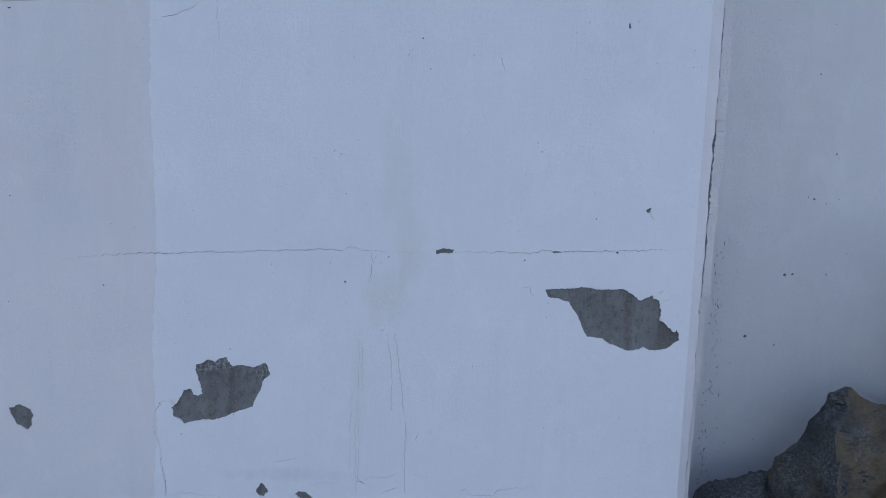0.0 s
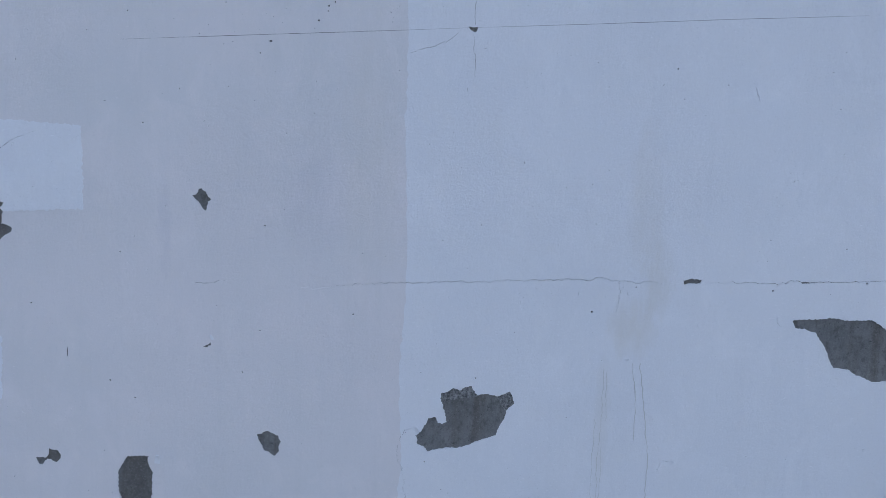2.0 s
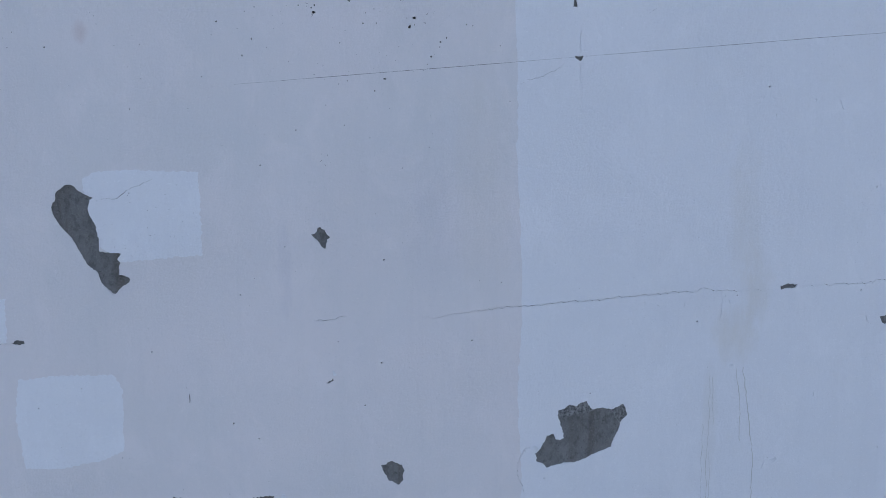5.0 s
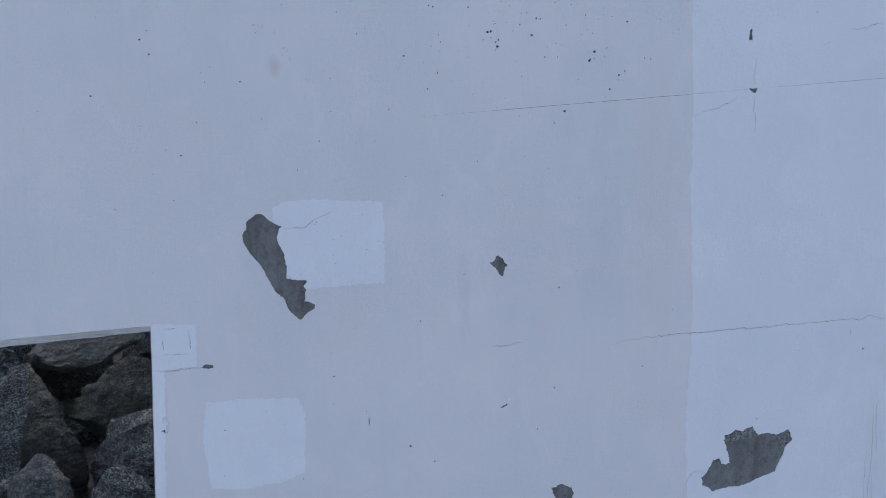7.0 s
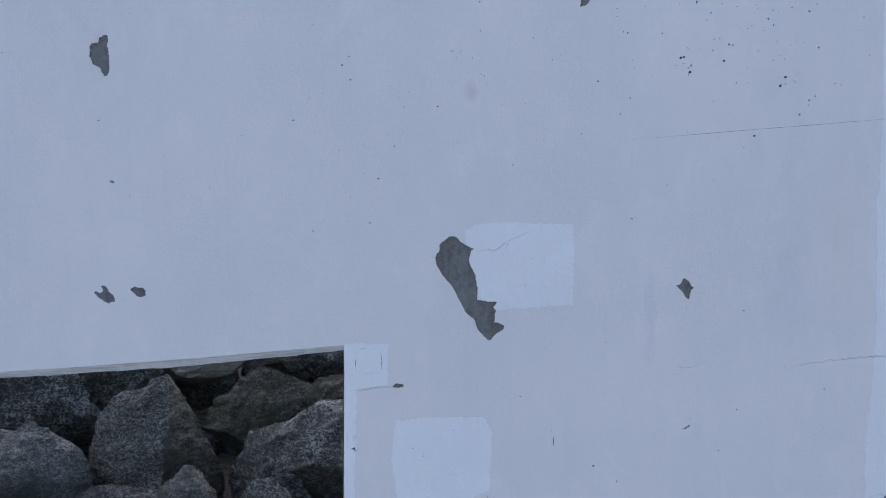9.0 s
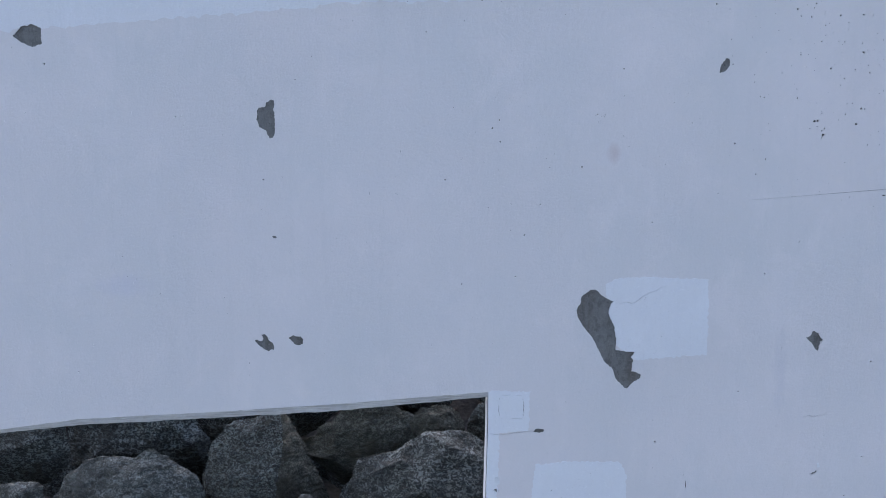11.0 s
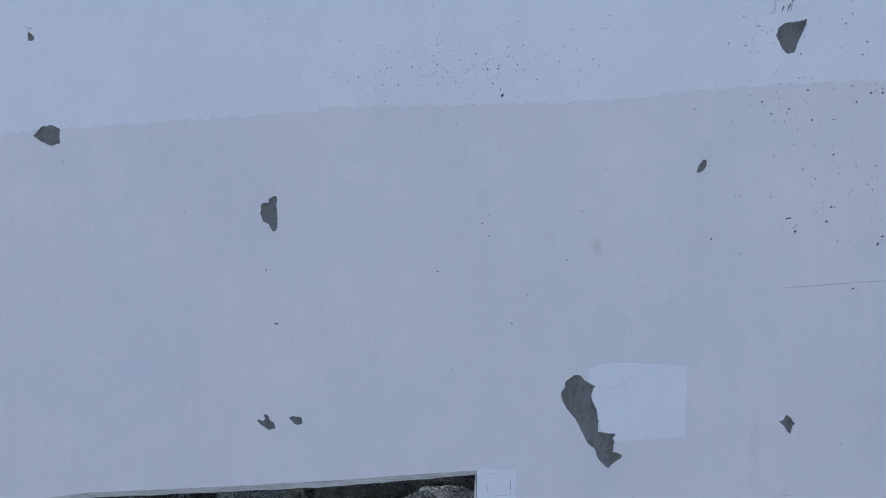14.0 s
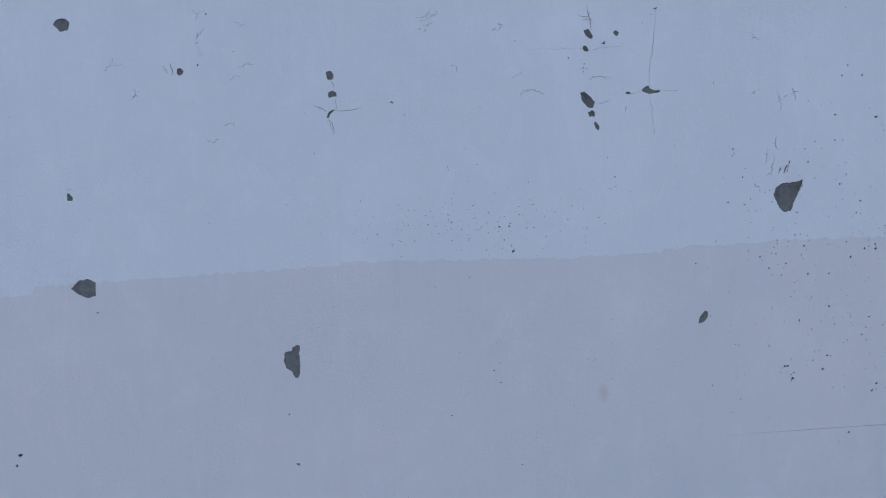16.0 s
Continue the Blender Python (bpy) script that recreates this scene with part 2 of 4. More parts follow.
def slit(points, width, seed, step=0.014, amp=0.005):
    """A thin crack along a line, thinner towards both ends."""
    line = ragged(points, step, amp, seed, closed=False, jag=0.8)
    k, left, right = len(line), [], []
    for i, p in enumerate(line):
        d = (line[min(i + 1, k - 1)] - line[max(i - 1, 0)]).normalized()
        s = Vector((-d.y, d.x))
        w = width * 0.5 * (0.35 + 0.65 * min(1, 4 * min(i, k - 1 - i) / k)) * (1 + 0.7 * noise.noise((p.x * 40, p.y * 40, seed)))
        left.append(p + s * w)
        right.append(p - s * w)
    return left + right[::-1]


def pit(x, z, r, rng):
    k = rng.choice((5, 6, 7))
    a0, sx = rng.random() * 6.28, rng.uniform(0.6, 1.3)
    return [Vector((x + sx * r * rng.uniform(0.7, 1.2) * math.cos(a0 + 6.283 * i / k), z + r * rng.uniform(0.7, 1.2) * math.sin(a0 + 6.283 * i / k))) for i in range(k)]


def coat(outline, holes, zones, base, back, wall):
    """Paint in a thin layer on a wall that faces -y. The holes go right through to what lies below.
    zones: (name, polygons, front y, material, label), the first that holds a place wins; base: the same for the rest."""
    from_poly, pts, faces = [], [], []

    def add(poly, kind):
        i = len(pts)
        turn = sum(a.x * b.y - b.x * a.y for a, b in zip(poly, list(poly[1:]) + [poly[0]]))
        pts.extend(poly if turn > 0 else poly[::-1])
        faces.append(list(range(i, len(pts))))
        from_poly.append(kind)

    add([Vector(p) for p in outline], "in")
    for h in holes:
        add(h, "hole")
    for zi, zone in enumerate(zones):
        for poly in zone[1]:
            add(poly, zi)
    from mathutils.geometry import delaunay_2d_cdt
    def shoelace(poly):
        return 0.5 * sum(p.x * q.y - q.x * p.y for p, q in zip(poly, list(poly[1:]) + [poly[0]]))

    whole = abs(shoelace([Vector(p) for p in outline]))
    for near in (1e-6, 2e-6, 5e-6, 1e-5, 2e-5, 5e-5, 1e-4):
        vs, es, fs, ov, oe, of = delaunay_2d_cdt(pts, [], faces, 0, near)
        sets = [[] for _ in range(len(zones) + 1)]
        edge_owner, covered = {}, 0.0
        for f, ids in zip(fs, of):
            kinds = {from_poly[i] for i in ids}
            if "in" not in kinds or "hole" in kinds:
                continue
            z = min((k for k in kinds if isinstance(k, int)), default=len(zones))
            sets[z].append(f)
            covered += abs(shoelace([vs[i] for i in f]))
            for a, b in zip(f, f[1:] + f[:1]):
                edge_owner[(a, b)] = z
        if covered > 0.97 * whole:
            break
    made = []
    for z, (name, _, y, mat, label) in enumerate(list(zones) + [base]):
        used, verts, out = {}, [], []

        def vid(i, yy):
            if (i, yy) not in used:
                used[(i, yy)] = len(verts)
                verts.append((vs[i].x, yy, vs[i].y))
            return used[(i, yy)]

        for f in sets[z]:
            out.append([vid(i, y) for i in f])
            for a, b in zip(f, f[1:] + f[:1]):
                other = edge_owner.get((b, a))
                if other is None or (other != z and z < len(zones)):
                    out.append([vid(b, y), vid(a, y), vid(a, back), vid(b, back)])
        if out:
            made.append(mesh_object(name, verts, out, mat, wall, label=label))
    return made


# ---- the ground and the bank ----
def bank(y):
    return -0.95 + 0.36 * max(0.0, min(y, 9.0) - 1.5)


ys = [-400, -60, -20, -8, -3, -1, 0.6] + [0.6 + 0.35 * i for i in range(1, 25)] + [14, 30, 80, 400]
xs = [-400, -80, -30, -14] + [-9 + 0.6 * i for i in range(36)] + [16, 30, 80, 400]
gv = [(x, y, bank(y) + (0.10 * noise.noise((x * 0.8, y * 0.8, 3)) if abs(x) < 15 and -4 < y < 12 else 0)) for y in ys for x in xs]
gf = [(j * len(xs) + i, j * len(xs) + i + 1, (j + 1) * len(xs) + i + 1, (j + 1) * len(xs) + i) for j in range(len(ys) - 1) for i in range(len(xs) - 1)]
ground = tagged(mesh_object("ground", gv, gf, SOIL, smooth=True), "dark gravel ground rising as a bank behind the wall", "ground", kind="structure")

# ---- the main wall ----
END, TOP, LEFT = 5.79, 7.2, -9.0
OPEN_TOP = [(-4.3, 1.90), (-2.75, 1.947), (-2.30, 1.997), (-1.46, 2.022), (-0.82, 2.050), (0.0, 2.097)]
OPEN_LOW = [(-4.3, 1.872), (-2.75, 1.921), (-2.30, 1.961), (-1.46, 1.984), (-0.82, 2.008), (0.0, 2.066)]
JAMB = [(0.0, 2.097), (-0.006, 1.86), (-0.029, 1.24), (-0.07, -0.95)]
wall_outline = [(LEFT, -0.95), (-4.3, -0.95)] + OPEN_TOP + JAMB[1:] + [(END, -0.95), (END, TOP), (LEFT, TOP)]
core_outline = [(x - (0.004 if x == END else 0), z) for x, z in wall_outline]
wall = tagged(prism("wall_front", core_outline, 0.034, 0.16, CONCRETE), "concrete wall in peeling off-white paint above an opening onto boulders", "wall", kind="structure")

# bare patches where the paint has come off, each as the corners of its outline
PEELS = {
    "long": [(4.989, 1.782), (5.05, 1.79), (5.127, 1.791), (5.188, 1.802), (5.249, 1.794), (5.265, 1.788), (5.388, 1.794), (5.428, 1.788), (5.467, 1.764), (5.506, 1.734), (5.575, 1.763), (5.583, 1.742), (5.611, 1.736), (5.631, 1.673), (5.622, 1.623), (5.657, 1.605), (5.697, 1.564), (5.713, 1.561), (5.718, 1.58), (5.732, 1.555), (5.736, 1.511), (5.717, 1.504), (5.697, 1.485), (5.667, 1.465), (5.611, 1.454), (5.574, 1.454), (5.548, 1.472), (5.518, 1.456), (5.455, 1.452), (5.417, 1.464), (5.376, 1.485), (5.354, 1.485), (5.321, 1.513), (5.296, 1.519), (5.265, 1.524), (5.237, 1.524), (5.217, 1.546), (5.193, 1.596), (5.178, 1.639), (5.148, 1.673), (5.118, 1.719), (5.068, 1.734), (5.007, 1.739)],
    "anvil": [(3.13, 1.335), (3.169, 1.345), (3.193, 1.364), (3.229, 1.352), (3.265, 1.372), (3.292, 1.378), (3.301, 1.354), (3.325, 1.329), (3.373, 1.336), (3.424, 1.324), (3.454, 1.334), (3.475, 1.341), (3.496, 1.351), (3.511, 1.329), (3.524, 1.288), (3.5, 1.263), (3.488, 1.247), (3.476, 1.199), (3.455, 1.167), (3.437, 1.119), (3.431, 1.1), (3.379, 1.083), (3.334, 1.067), (3.288, 1.044), (3.222, 1.023), (3.167, 1.026), (3.107, 1.012), (3.065, 1.002), (3.041, 1.03), (3.011, 1.04), (3.005, 1.074), (2.993, 1.09), (3.024, 1.113), (3.054, 1.161), (3.063, 1.192), (3.102, 1.199), (3.114, 1.168), (3.138, 1.159), (3.162, 1.172), (3.15, 1.225), (3.136, 1.272), (3.124, 1.303)],
    "leg": [(0.498, 2.557), (0.507, 2.581), (0.522, 2.596), (0.523, 2.626), (0.535, 2.641), (0.562, 2.659), (0.575, 2.671), (0.605, 2.673), (0.617, 2.664), (0.644, 2.635), (0.674, 2.616), (0.708, 2.603), (0.693, 2.591), (0.686, 2.564), (0.68, 2.53), (0.692, 2.499), (0.713, 2.458), (0.719, 2.411), (0.725, 2.364), (0.721, 2.324), (0.774, 2.313), (0.829, 2.308), (0.81, 2.278), (0.823, 2.262), (0.816, 2.237), (0.81, 2.196), (0.844, 2.189), (0.866, 2.173), (0.859, 2.148), (0.825, 2.133), (0.804, 2.111), (0.788, 2.096), (0.773, 2.1), (0.751, 2.126), (0.727, 2.152), (0.711, 2.193), (0.702, 2.215), (0.672, 2.241), (0.651, 2.267), (0.635, 2.305), (0.605, 2.368), (0.575, 2.415), (0.548, 2.447), (0.533, 2.466), (0.521, 2.494), (0.509, 2.51)],
    "shield": [(2.139, 1.079), (2.168, 1.080), (2.192, 1.098), (2.218, 1.087), (2.252, 1.074), (2.269, 1.037), (2.256, 1.009), (2.262, 0.983), (2.235, 0.956), (2.205, 0.977), (2.175, 0.987), (2.162, 1.020), (2.150, 1.042)],
    "block": [(1.388, 0.851), (1.407, 0.883), (1.424, 0.914), (1.437, 0.939), (1.554, 0.940), (1.548, 0.908), (1.557, 0.882), (1.571, 0.853), (1.564, 0.64), (1.42, 0.62), (1.385, 0.74)],
    "bowtie": [(0.941, 0.915), (0.953, 0.923), (0.992, 0.917), (1.010, 0.933), (1.013, 0.972), (1.037, 0.966), (1.066, 0.958), (1.077, 0.926), (1.062, 0.899), (1.043, 0.896), (1.014, 0.908), (0.991, 0.900), (0.983, 0.875), (0.964, 0.878)],
    "kite": [(1.804, 2.372), (1.824, 2.377), (1.838, 2.401), (1.857, 2.408), (1.878, 2.392), (1.895, 2.361), (1.905, 2.353), (1.887, 2.341), (1.890, 2.331), (1.877, 2.288), (1.870, 2.292), (1.841, 2.332)],
    "band": [(-2.509, 4.108), (-2.466, 4.156), (-2.405, 4.169), (-2.362, 4.151), (-2.359, 4.065), (-2.411, 4.049), (-2.467, 4.073)],
    "boot": [(-1.243, 3.647), (-1.234, 3.701), (-1.227, 3.712), (-1.193, 3.714), (-1.186, 3.74), (-1.168, 3.748), (-1.156, 3.753), (-1.142, 3.747), (-1.141, 3.728), (-1.148, 3.705), (-1.143, 3.682), (-1.143, 3.633), (-1.143, 3.59), (-1.15, 3.562), (-1.157, 3.548), (-1.177, 3.548), (-1.187, 3.571), (-1.192, 3.586), (-1.211, 3.597), (-1.23, 3.612)],
    "leaf": [(1.279, 3.855), (1.285, 3.903), (1.308, 3.934), (1.332, 3.934), (1.327, 3.889), (1.3, 3.861)],
    "pear": [(1.711, 4.627), (1.726, 4.684), (1.77, 4.707), (1.83, 4.713), (1.867, 4.717), (1.884, 4.727), (1.882, 4.7), (1.844, 4.612), (1.819, 4.537), (1.778, 4.534), (1.743, 4.565)],
    "high": [(-2.537, 5.671), (-2.512, 5.703), (-2.463, 5.706), (-2.437, 5.683), (-2.446, 5.638), (-2.493, 5.628), (-2.515, 5.651)],
    "oval": [(0.543, 5.249), (0.576, 5.259), (0.62, 5.216), (0.637, 5.192), (0.627, 5.163), (0.6, 5.163), (0.566, 5.2)],
    "bird": [(-1.301, 2.425), (-1.288, 2.431), (-1.268, 2.421), (-1.259, 2.424), (-1.255, 2.442), (-1.263, 2.454), (-1.245, 2.46), (-1.234, 2.45), (-1.221, 2.425), (-1.201, 2.407), (-1.193, 2.388), (-1.197, 2.367), (-1.218, 2.367), (-1.227, 2.358), (-1.25, 2.374), (-1.276, 2.393), (-1.29, 2.412)],
    "beside_bird": [(-1.112, 2.430), (-1.088, 2.449), (-1.045, 2.442), (-1.030, 2.425), (-1.032, 2.394), (-1.077, 2.396)],
    "cross": [(0.91, 5.263), (0.947, 5.289), (0.967, 5.269), (1.02, 5.262), (1.024, 5.249), (0.967, 5.242), (0.92, 5.253)],
    "low": [(3.45, 0.626), (3.481, 0.669), (3.518, 0.626), (3.49, 0.587), (3.456, 0.606)],
    "low_wide": [(3.663, 0.602), (3.678, 0.622), (3.724, 0.619), (3.759, 0.583), (3.72, 0.56)],
}
holes = [ragged(p, 0.008, 0.0033 if len(p) > 14 else 0.004, i, jag=1.0) for i, p in enumerate(PEELS.values())]
CHIPS = [
    [(-1.823, 5.408), (-1.799, 5.414), (-1.783, 5.394), (-1.808, 5.368), (-1.827, 5.385)],
    [(-0.951, 5.384), (-0.925, 5.394), (-0.902, 5.37), (-0.909, 5.344), (-0.942, 5.341)],
    [(-0.941, 5.259), (-0.914, 5.278), (-0.891, 5.268), (-0.888, 5.239), (-0.935, 5.236)],
    [(-0.95, 5.117), (-0.943, 5.146), (-0.909, 5.166), (-0.903, 5.156), (-0.927, 5.14), (-0.937, 5.117)],
    [(0.594, 5.133), (0.62, 5.149), (0.637, 5.133), (0.634, 5.106), (0.604, 5.11)],
    [(0.631, 5.076), (0.648, 5.079), (0.665, 5.046), (0.662, 5.029), (0.641, 5.04)],
    [(0.817, 5.254), (0.84, 5.253), (0.85, 5.24), (0.82, 5.24)],
]
CHIPS_HIGH = [
    [(0.567, 5.614), (0.597, 5.62), (0.624, 5.577), (0.614, 5.564), (0.577, 5.581)],
    [(0.736, 5.602), (0.756, 5.615), (0.776, 5.599), (0.766, 5.579), (0.746, 5.589)],
    [(0.564, 5.522), (0.584, 5.522), (0.598, 5.492), (0.568, 5.496)],
    [(0.671, 5.534), (0.69, 5.554), (0.694, 5.531)],
    [(0.97, 5.737), (0.996, 5.747), (0.99, 5.721)],
    [(-2.505, 4.676), (-2.497, 4.686), (-2.469, 4.659), (-2.473, 4.642), (-2.503, 4.639)],
    [(-0.579, 5.206), (-0.565, 5.216), (-0.549, 5.206), (-0.562, 5.193)],
    [(-1.652, 5.735), (-1.636, 5.732), (-1.643, 5.716)],
    [(1.735, 4.77), (1.742, 4.77), (1.752, 4.80), (1.745, 4.80)],
    [(1.765, 4.765), (1.772, 4.765), (1.79, 4.815), (1.782, 4.815)],
    [(1.785, 4.77), (1.791, 4.77), (1.806, 4.84), (1.798, 4.84)],
]
CHIPS_LOW = [
    [(-1.184, 3.011), (-1.162, 3.011), (-1.156, 2.998), (-1.178, 3.002)],
    [(0.25, 1.855), (0.275, 1.875), (0.313, 1.87), (0.315, 1.855), (0.291, 1.846)],
    [(3.218, 3.27), (3.265, 3.269), (3.259, 3.248), (3.244, 3.243), (3.228, 3.252)],
    [(3.216, 3.585), (3.231, 3.576), (3.226, 3.555), (3.233, 3.52), (3.208, 3.523), (3.213, 3.556)],
    [(1.846, 1.561), (1.879, 1.571), (1.899, 1.593), (1.896, 1.568), (1.87, 1.556)],
    [(0.017, 1.515), (0.041, 1.526), (0.046, 1.501)],
    [(5.355, 3.198), (5.367, 3.198), (5.371, 3.175), (5.36, 3.172)],
    [(5.508, 2.222), (5.513, 2.231), (5.537, 2.241), (5.536, 2.219), (5.518, 2.207)],
    [(4.393, 1.985), (4.435, 1.995), (4.492, 1.99), (4.484, 1.968), (4.436, 1.97), (4.397, 1.963)],
    [(5.019, 1.993), (5.061, 1.994), (5.065, 1.982), (5.022, 1.981)],
]
for i, p in enumerate(CHIPS + CHIPS_HIGH + CHIPS_LOW):
    holes.append(ragged(p, 0.007, 0.0032, 40 + i, jag=1.0))

# cracks: width, then the corners of the line
CRACKS = [
    (0.0027, [(2.374, 1.897), (2.48, 1.892), (2.62, 1.915), (3.0, 1.938), (3.485, 1.958), (3.971, 1.984), (4.10, 1.968), (4.39, 1.975)]),
    (0.003, [(4.49, 1.975), (5.02, 1.988), (5.543, 2.012), (5.789, 2.026)]),
    (0.0021, [(1.445, 3.158), (2.218, 3.204), (2.89, 3.243), (3.22, 3.264)]),
    (0.0021, [(3.262, 3.266), (3.89, 3.302), (4.6, 3.345), (5.252, 3.380)]),
    (0.003, [(1.80, 1.905), (1.90, 1.908), (1.98, 1.925)]),
    (0.0035, [(-0.925, 5.342), (-0.9, 5.278)]),
    (0.0035, [(-0.898, 5.237), (-0.893, 5.172), (-0.91, 5.16)]),
    (0.003, [(-0.943, 5.117), (-0.93, 5.08), (-0.912, 5.03)]),
    (0.003, [(-1.009, 5.19), (-0.95, 5.155)]),
    (0.003, [(-0.905, 5.16), (-0.876, 5.156), (-0.80, 5.16), (-0.742, 5.178)]),
    (0.0022, [(0.711, 2.597), (0.814, 2.591), (0.89, 2.636), (1.01, 2.687)]),
    (0.002, [(3.251, 3.422), (3.246, 3.273)]),
    (0.002, [(3.245, 3.24), (3.26, 3.016)]),
]
CRACKS_FINE = [
    (0.002, [(2.923, 3.13), (3.108, 3.186), (3.169, 3.244)]),
    (0.002, [(3.751, 3.576), (3.815, 3.563), (3.877, 3.589), (3.964, 3.602)]),
    (0.0022, [(0.987, 5.705), (0.982, 5.607), (0.973, 5.532), (0.958, 5.427), (0.953, 5.295)]),
    (0.0022, [(0.967, 5.24), (0.972, 5.13), (0.991, 5.03), (0.965, 4.913)]),
    (0.002, [(0.85, 5.247), (0.91, 5.256)]),
    (0.002, [(1.02, 5.256), (1.14, 5.262)]),
    (0.0025, [(4.589, 0.648), (4.621, 0.615), (4.747, 0.606), (4.777, 0.64), (4.966, 0.662)]),
    (0.002, [(4.046, 1.971), (4.062, 1.925), (4.049, 1.802)]),
    (0.0065, [(1.136, 1.541), (1.132, 1.487)]),
    (0.0025, [(0.0, 1.853), (0.03, 1.845), (0.25, 1.858)]),
    (0.0013, [(0.225, 5.499), (0.325, 5.511), (0.591, 5.506), (0.790, 5.520), (0.891, 5.477)]),
    (0.0025, [(0.589, 5.763), (0.600, 5.691), (0.616, 5.642)]),
    (0.002, [(4.69, 3.02), (4.73, 2.93)]),
    (0.002, [(5.53, 2.21), (5.56, 2.17)]),
]
# branching hairline cracks low by the stain and high on the white band
CRACKS_LOW = [
    (0.0026, [(2.988, 1.134), (2.937, 1.121), (2.897, 1.047)]),
    (0.0018, [(2.897, 1.047), (2.901, 0.942), (2.928, 0.904), (2.939, 0.84)]),
    (0.0026, [(2.939, 0.84), (2.933, 0.792), (2.953, 0.711), (2.961, 0.646), (2.958, 0.575)]),
    (0.0020, [(2.982, 0.588), (3.043, 0.615), (3.135, 0.599), (3.263, 0.584)]),
    (0.0030, [(4.318, 0.916), (4.329, 0.972)]),
    (0.0024, [(4.329, 0.972), (4.347, 0.982), (4.384, 0.979), (4.413, 0.973)]),
    (0.0018, [(3.933, 0.696), (4.026, 0.691), (4.088, 0.708), (4.181, 0.709), (4.227, 0.733)]),
    (0.0050, [(4.002, 0.684), (4.045, 0.668)]),
]
CRACKS_STAIN = [
    (0.0030, [(4.146, 0.62), (4.183, 0.634), (4.22, 0.654)]),
    (0.0018, [(4.858, 1.786), (4.906, 1.799), (4.908, 1.765), (4.924, 1.75), (4.946, 1.741)]),
    (0.0020, [(5.608, 1.733), (5.669, 1.743), (5.677, 1.775)]),
    (0.0020, [(3.532, 0.783), (3.593, 0.8), (3.655, 0.814), (3.701, 0.805)]),
    (0.0016, [(3.748, 0.665), (3.81, 0.672), (3.872, 0.679)]),
    (0.0016, [(4.273, 0.753), (4.32, 0.727), (4.399, 0.712)]),
]
CRACKS_UPPER = [
    (0.0026, [(-1.468, 5.414), (-1.401, 5.437), (-1.391, 5.453), (-1.382, 5.397)]),
    (0.0020, [(-1.52, 5.333), (-1.486, 5.365), (-1.436, 5.365)]),
    (0.0026, [(-1.864, 5.444), (-1.849, 5.401), (-1.857, 5.369)]),
    (0.0020, [(-1.911, 5.425), (-1.873, 5.382)]),
    (0.0020, [(-1.026, 5.187), (-0.943, 5.153)]),
    (0.0026, [(-0.934, 5.107), (-0.912, 5.063), (-0.906, 5.02)]),
    (0.0022, [(-1.562, 5.059), (-1.528, 5.092), (-1.502, 5.085), (-1.49, 5.045)]),
    (0.0022, [(-1.665, 4.993), (-1.615, 4.98), (-1.581, 5.003)]),
    (0.0020, [(-2.076, 5.298), (-2.07, 5.262), (-2.051, 5.242)]),
    (0.0018, [(-2.112, 5.229), (-2.07, 5.262)]),
    (0.0022, [(-2.509, 4.727), (-2.497, 4.7), (-2.465, 4.723)]),
    (0.0024, [(-0.403, 5.693), (-0.347, 5.715), (-0.33, 5.738)]),
    (0.0020, [(-0.347, 5.715), (-0.31, 5.705), (-0.287, 5.724)]),
]
CRACKS_TOP = [
    (0.0024, [(-1.71, 5.58), (-1.676, 5.606), (-1.659, 5.644)]),
    (0.0020, [(-1.688, 5.563), (-1.712, 5.547)]),
    (0.0022, [(-1.721, 5.749), (-1.689, 5.726), (-1.706, 5.693)]),
    (0.0020, [(-1.689, 5.726), (-1.655, 5.745)]),
    (0.0028, [(0.596, 5.724), (0.607, 5.62)]),
    (0.0024, [(0.557, 5.672), (0.626, 5.668)]),
    (0.0020, [(0.54, 5.698), (0.596, 5.691)]),
    (0.0024, [(0.06, 5.657), (0.093, 5.647), (0.06, 5.614)]),
    (0.0020, [(0.02, 5.615), (0.06, 5.614)]),
    (0.0022, [(1.713, 5.256), (1.731, 5.206), (1.74, 5.13)]),
    (0.0020, [(1.731, 5.206), (1.781, 5.229)]),
    (0.0022, [(1.813, 5.272), (1.826, 5.195)]),
    (0.0020, [(1.798, 5.239), (1.844, 5.245)]),
]
CRACKS_SIDE = [
    (0.0018, [(1.563, 5.241), (1.63, 5.257)]),
    (0.0022, [(1.718, 4.99), (1.712, 4.94), (1.733, 4.906)]),
    (0.0026, [(1.708, 4.856), (1.692, 4.806), (1.691, 4.749)]),
    (0.0022, [(1.557, 5.593), (1.561, 5.56), (1.608, 5.553)]),
    (0.0020, [(0.192, 5.209), (0.209, 5.262), (0.259, 5.275), (0.352, 5.241)]),
    (0.0020, [(0.592, 5.331), (0.659, 5.347), (0.742, 5.337)]),
    (0.0018, [(0.654, 5.186), (0.727, 5.211)]),
    (0.0020, [(0.715, 4.68), (0.783, 4.696)]),
    (0.0018, [(1.594, 4.706), (1.631, 4.685)]),
    (0.0016, [(0.542, 5.398), (0.599, 5.381)]),
    (0.0020, [(0.814, 5.164), (0.815, 5.131)]),
]
for i, (w, p) in enumerate(CRACKS + CRACKS_FINE + CRACKS_LOW + CRACKS_STAIN):
    straight = w == 0.0021 and p[0][1] > 3.1 and p[0][1] < 3.3
    holes.append(slit(p, w, i, 0.06 if straight else 0.02 if i < 2 else 0.014, 0.0005 if straight else 0.009 if i < 2 else 0.006))

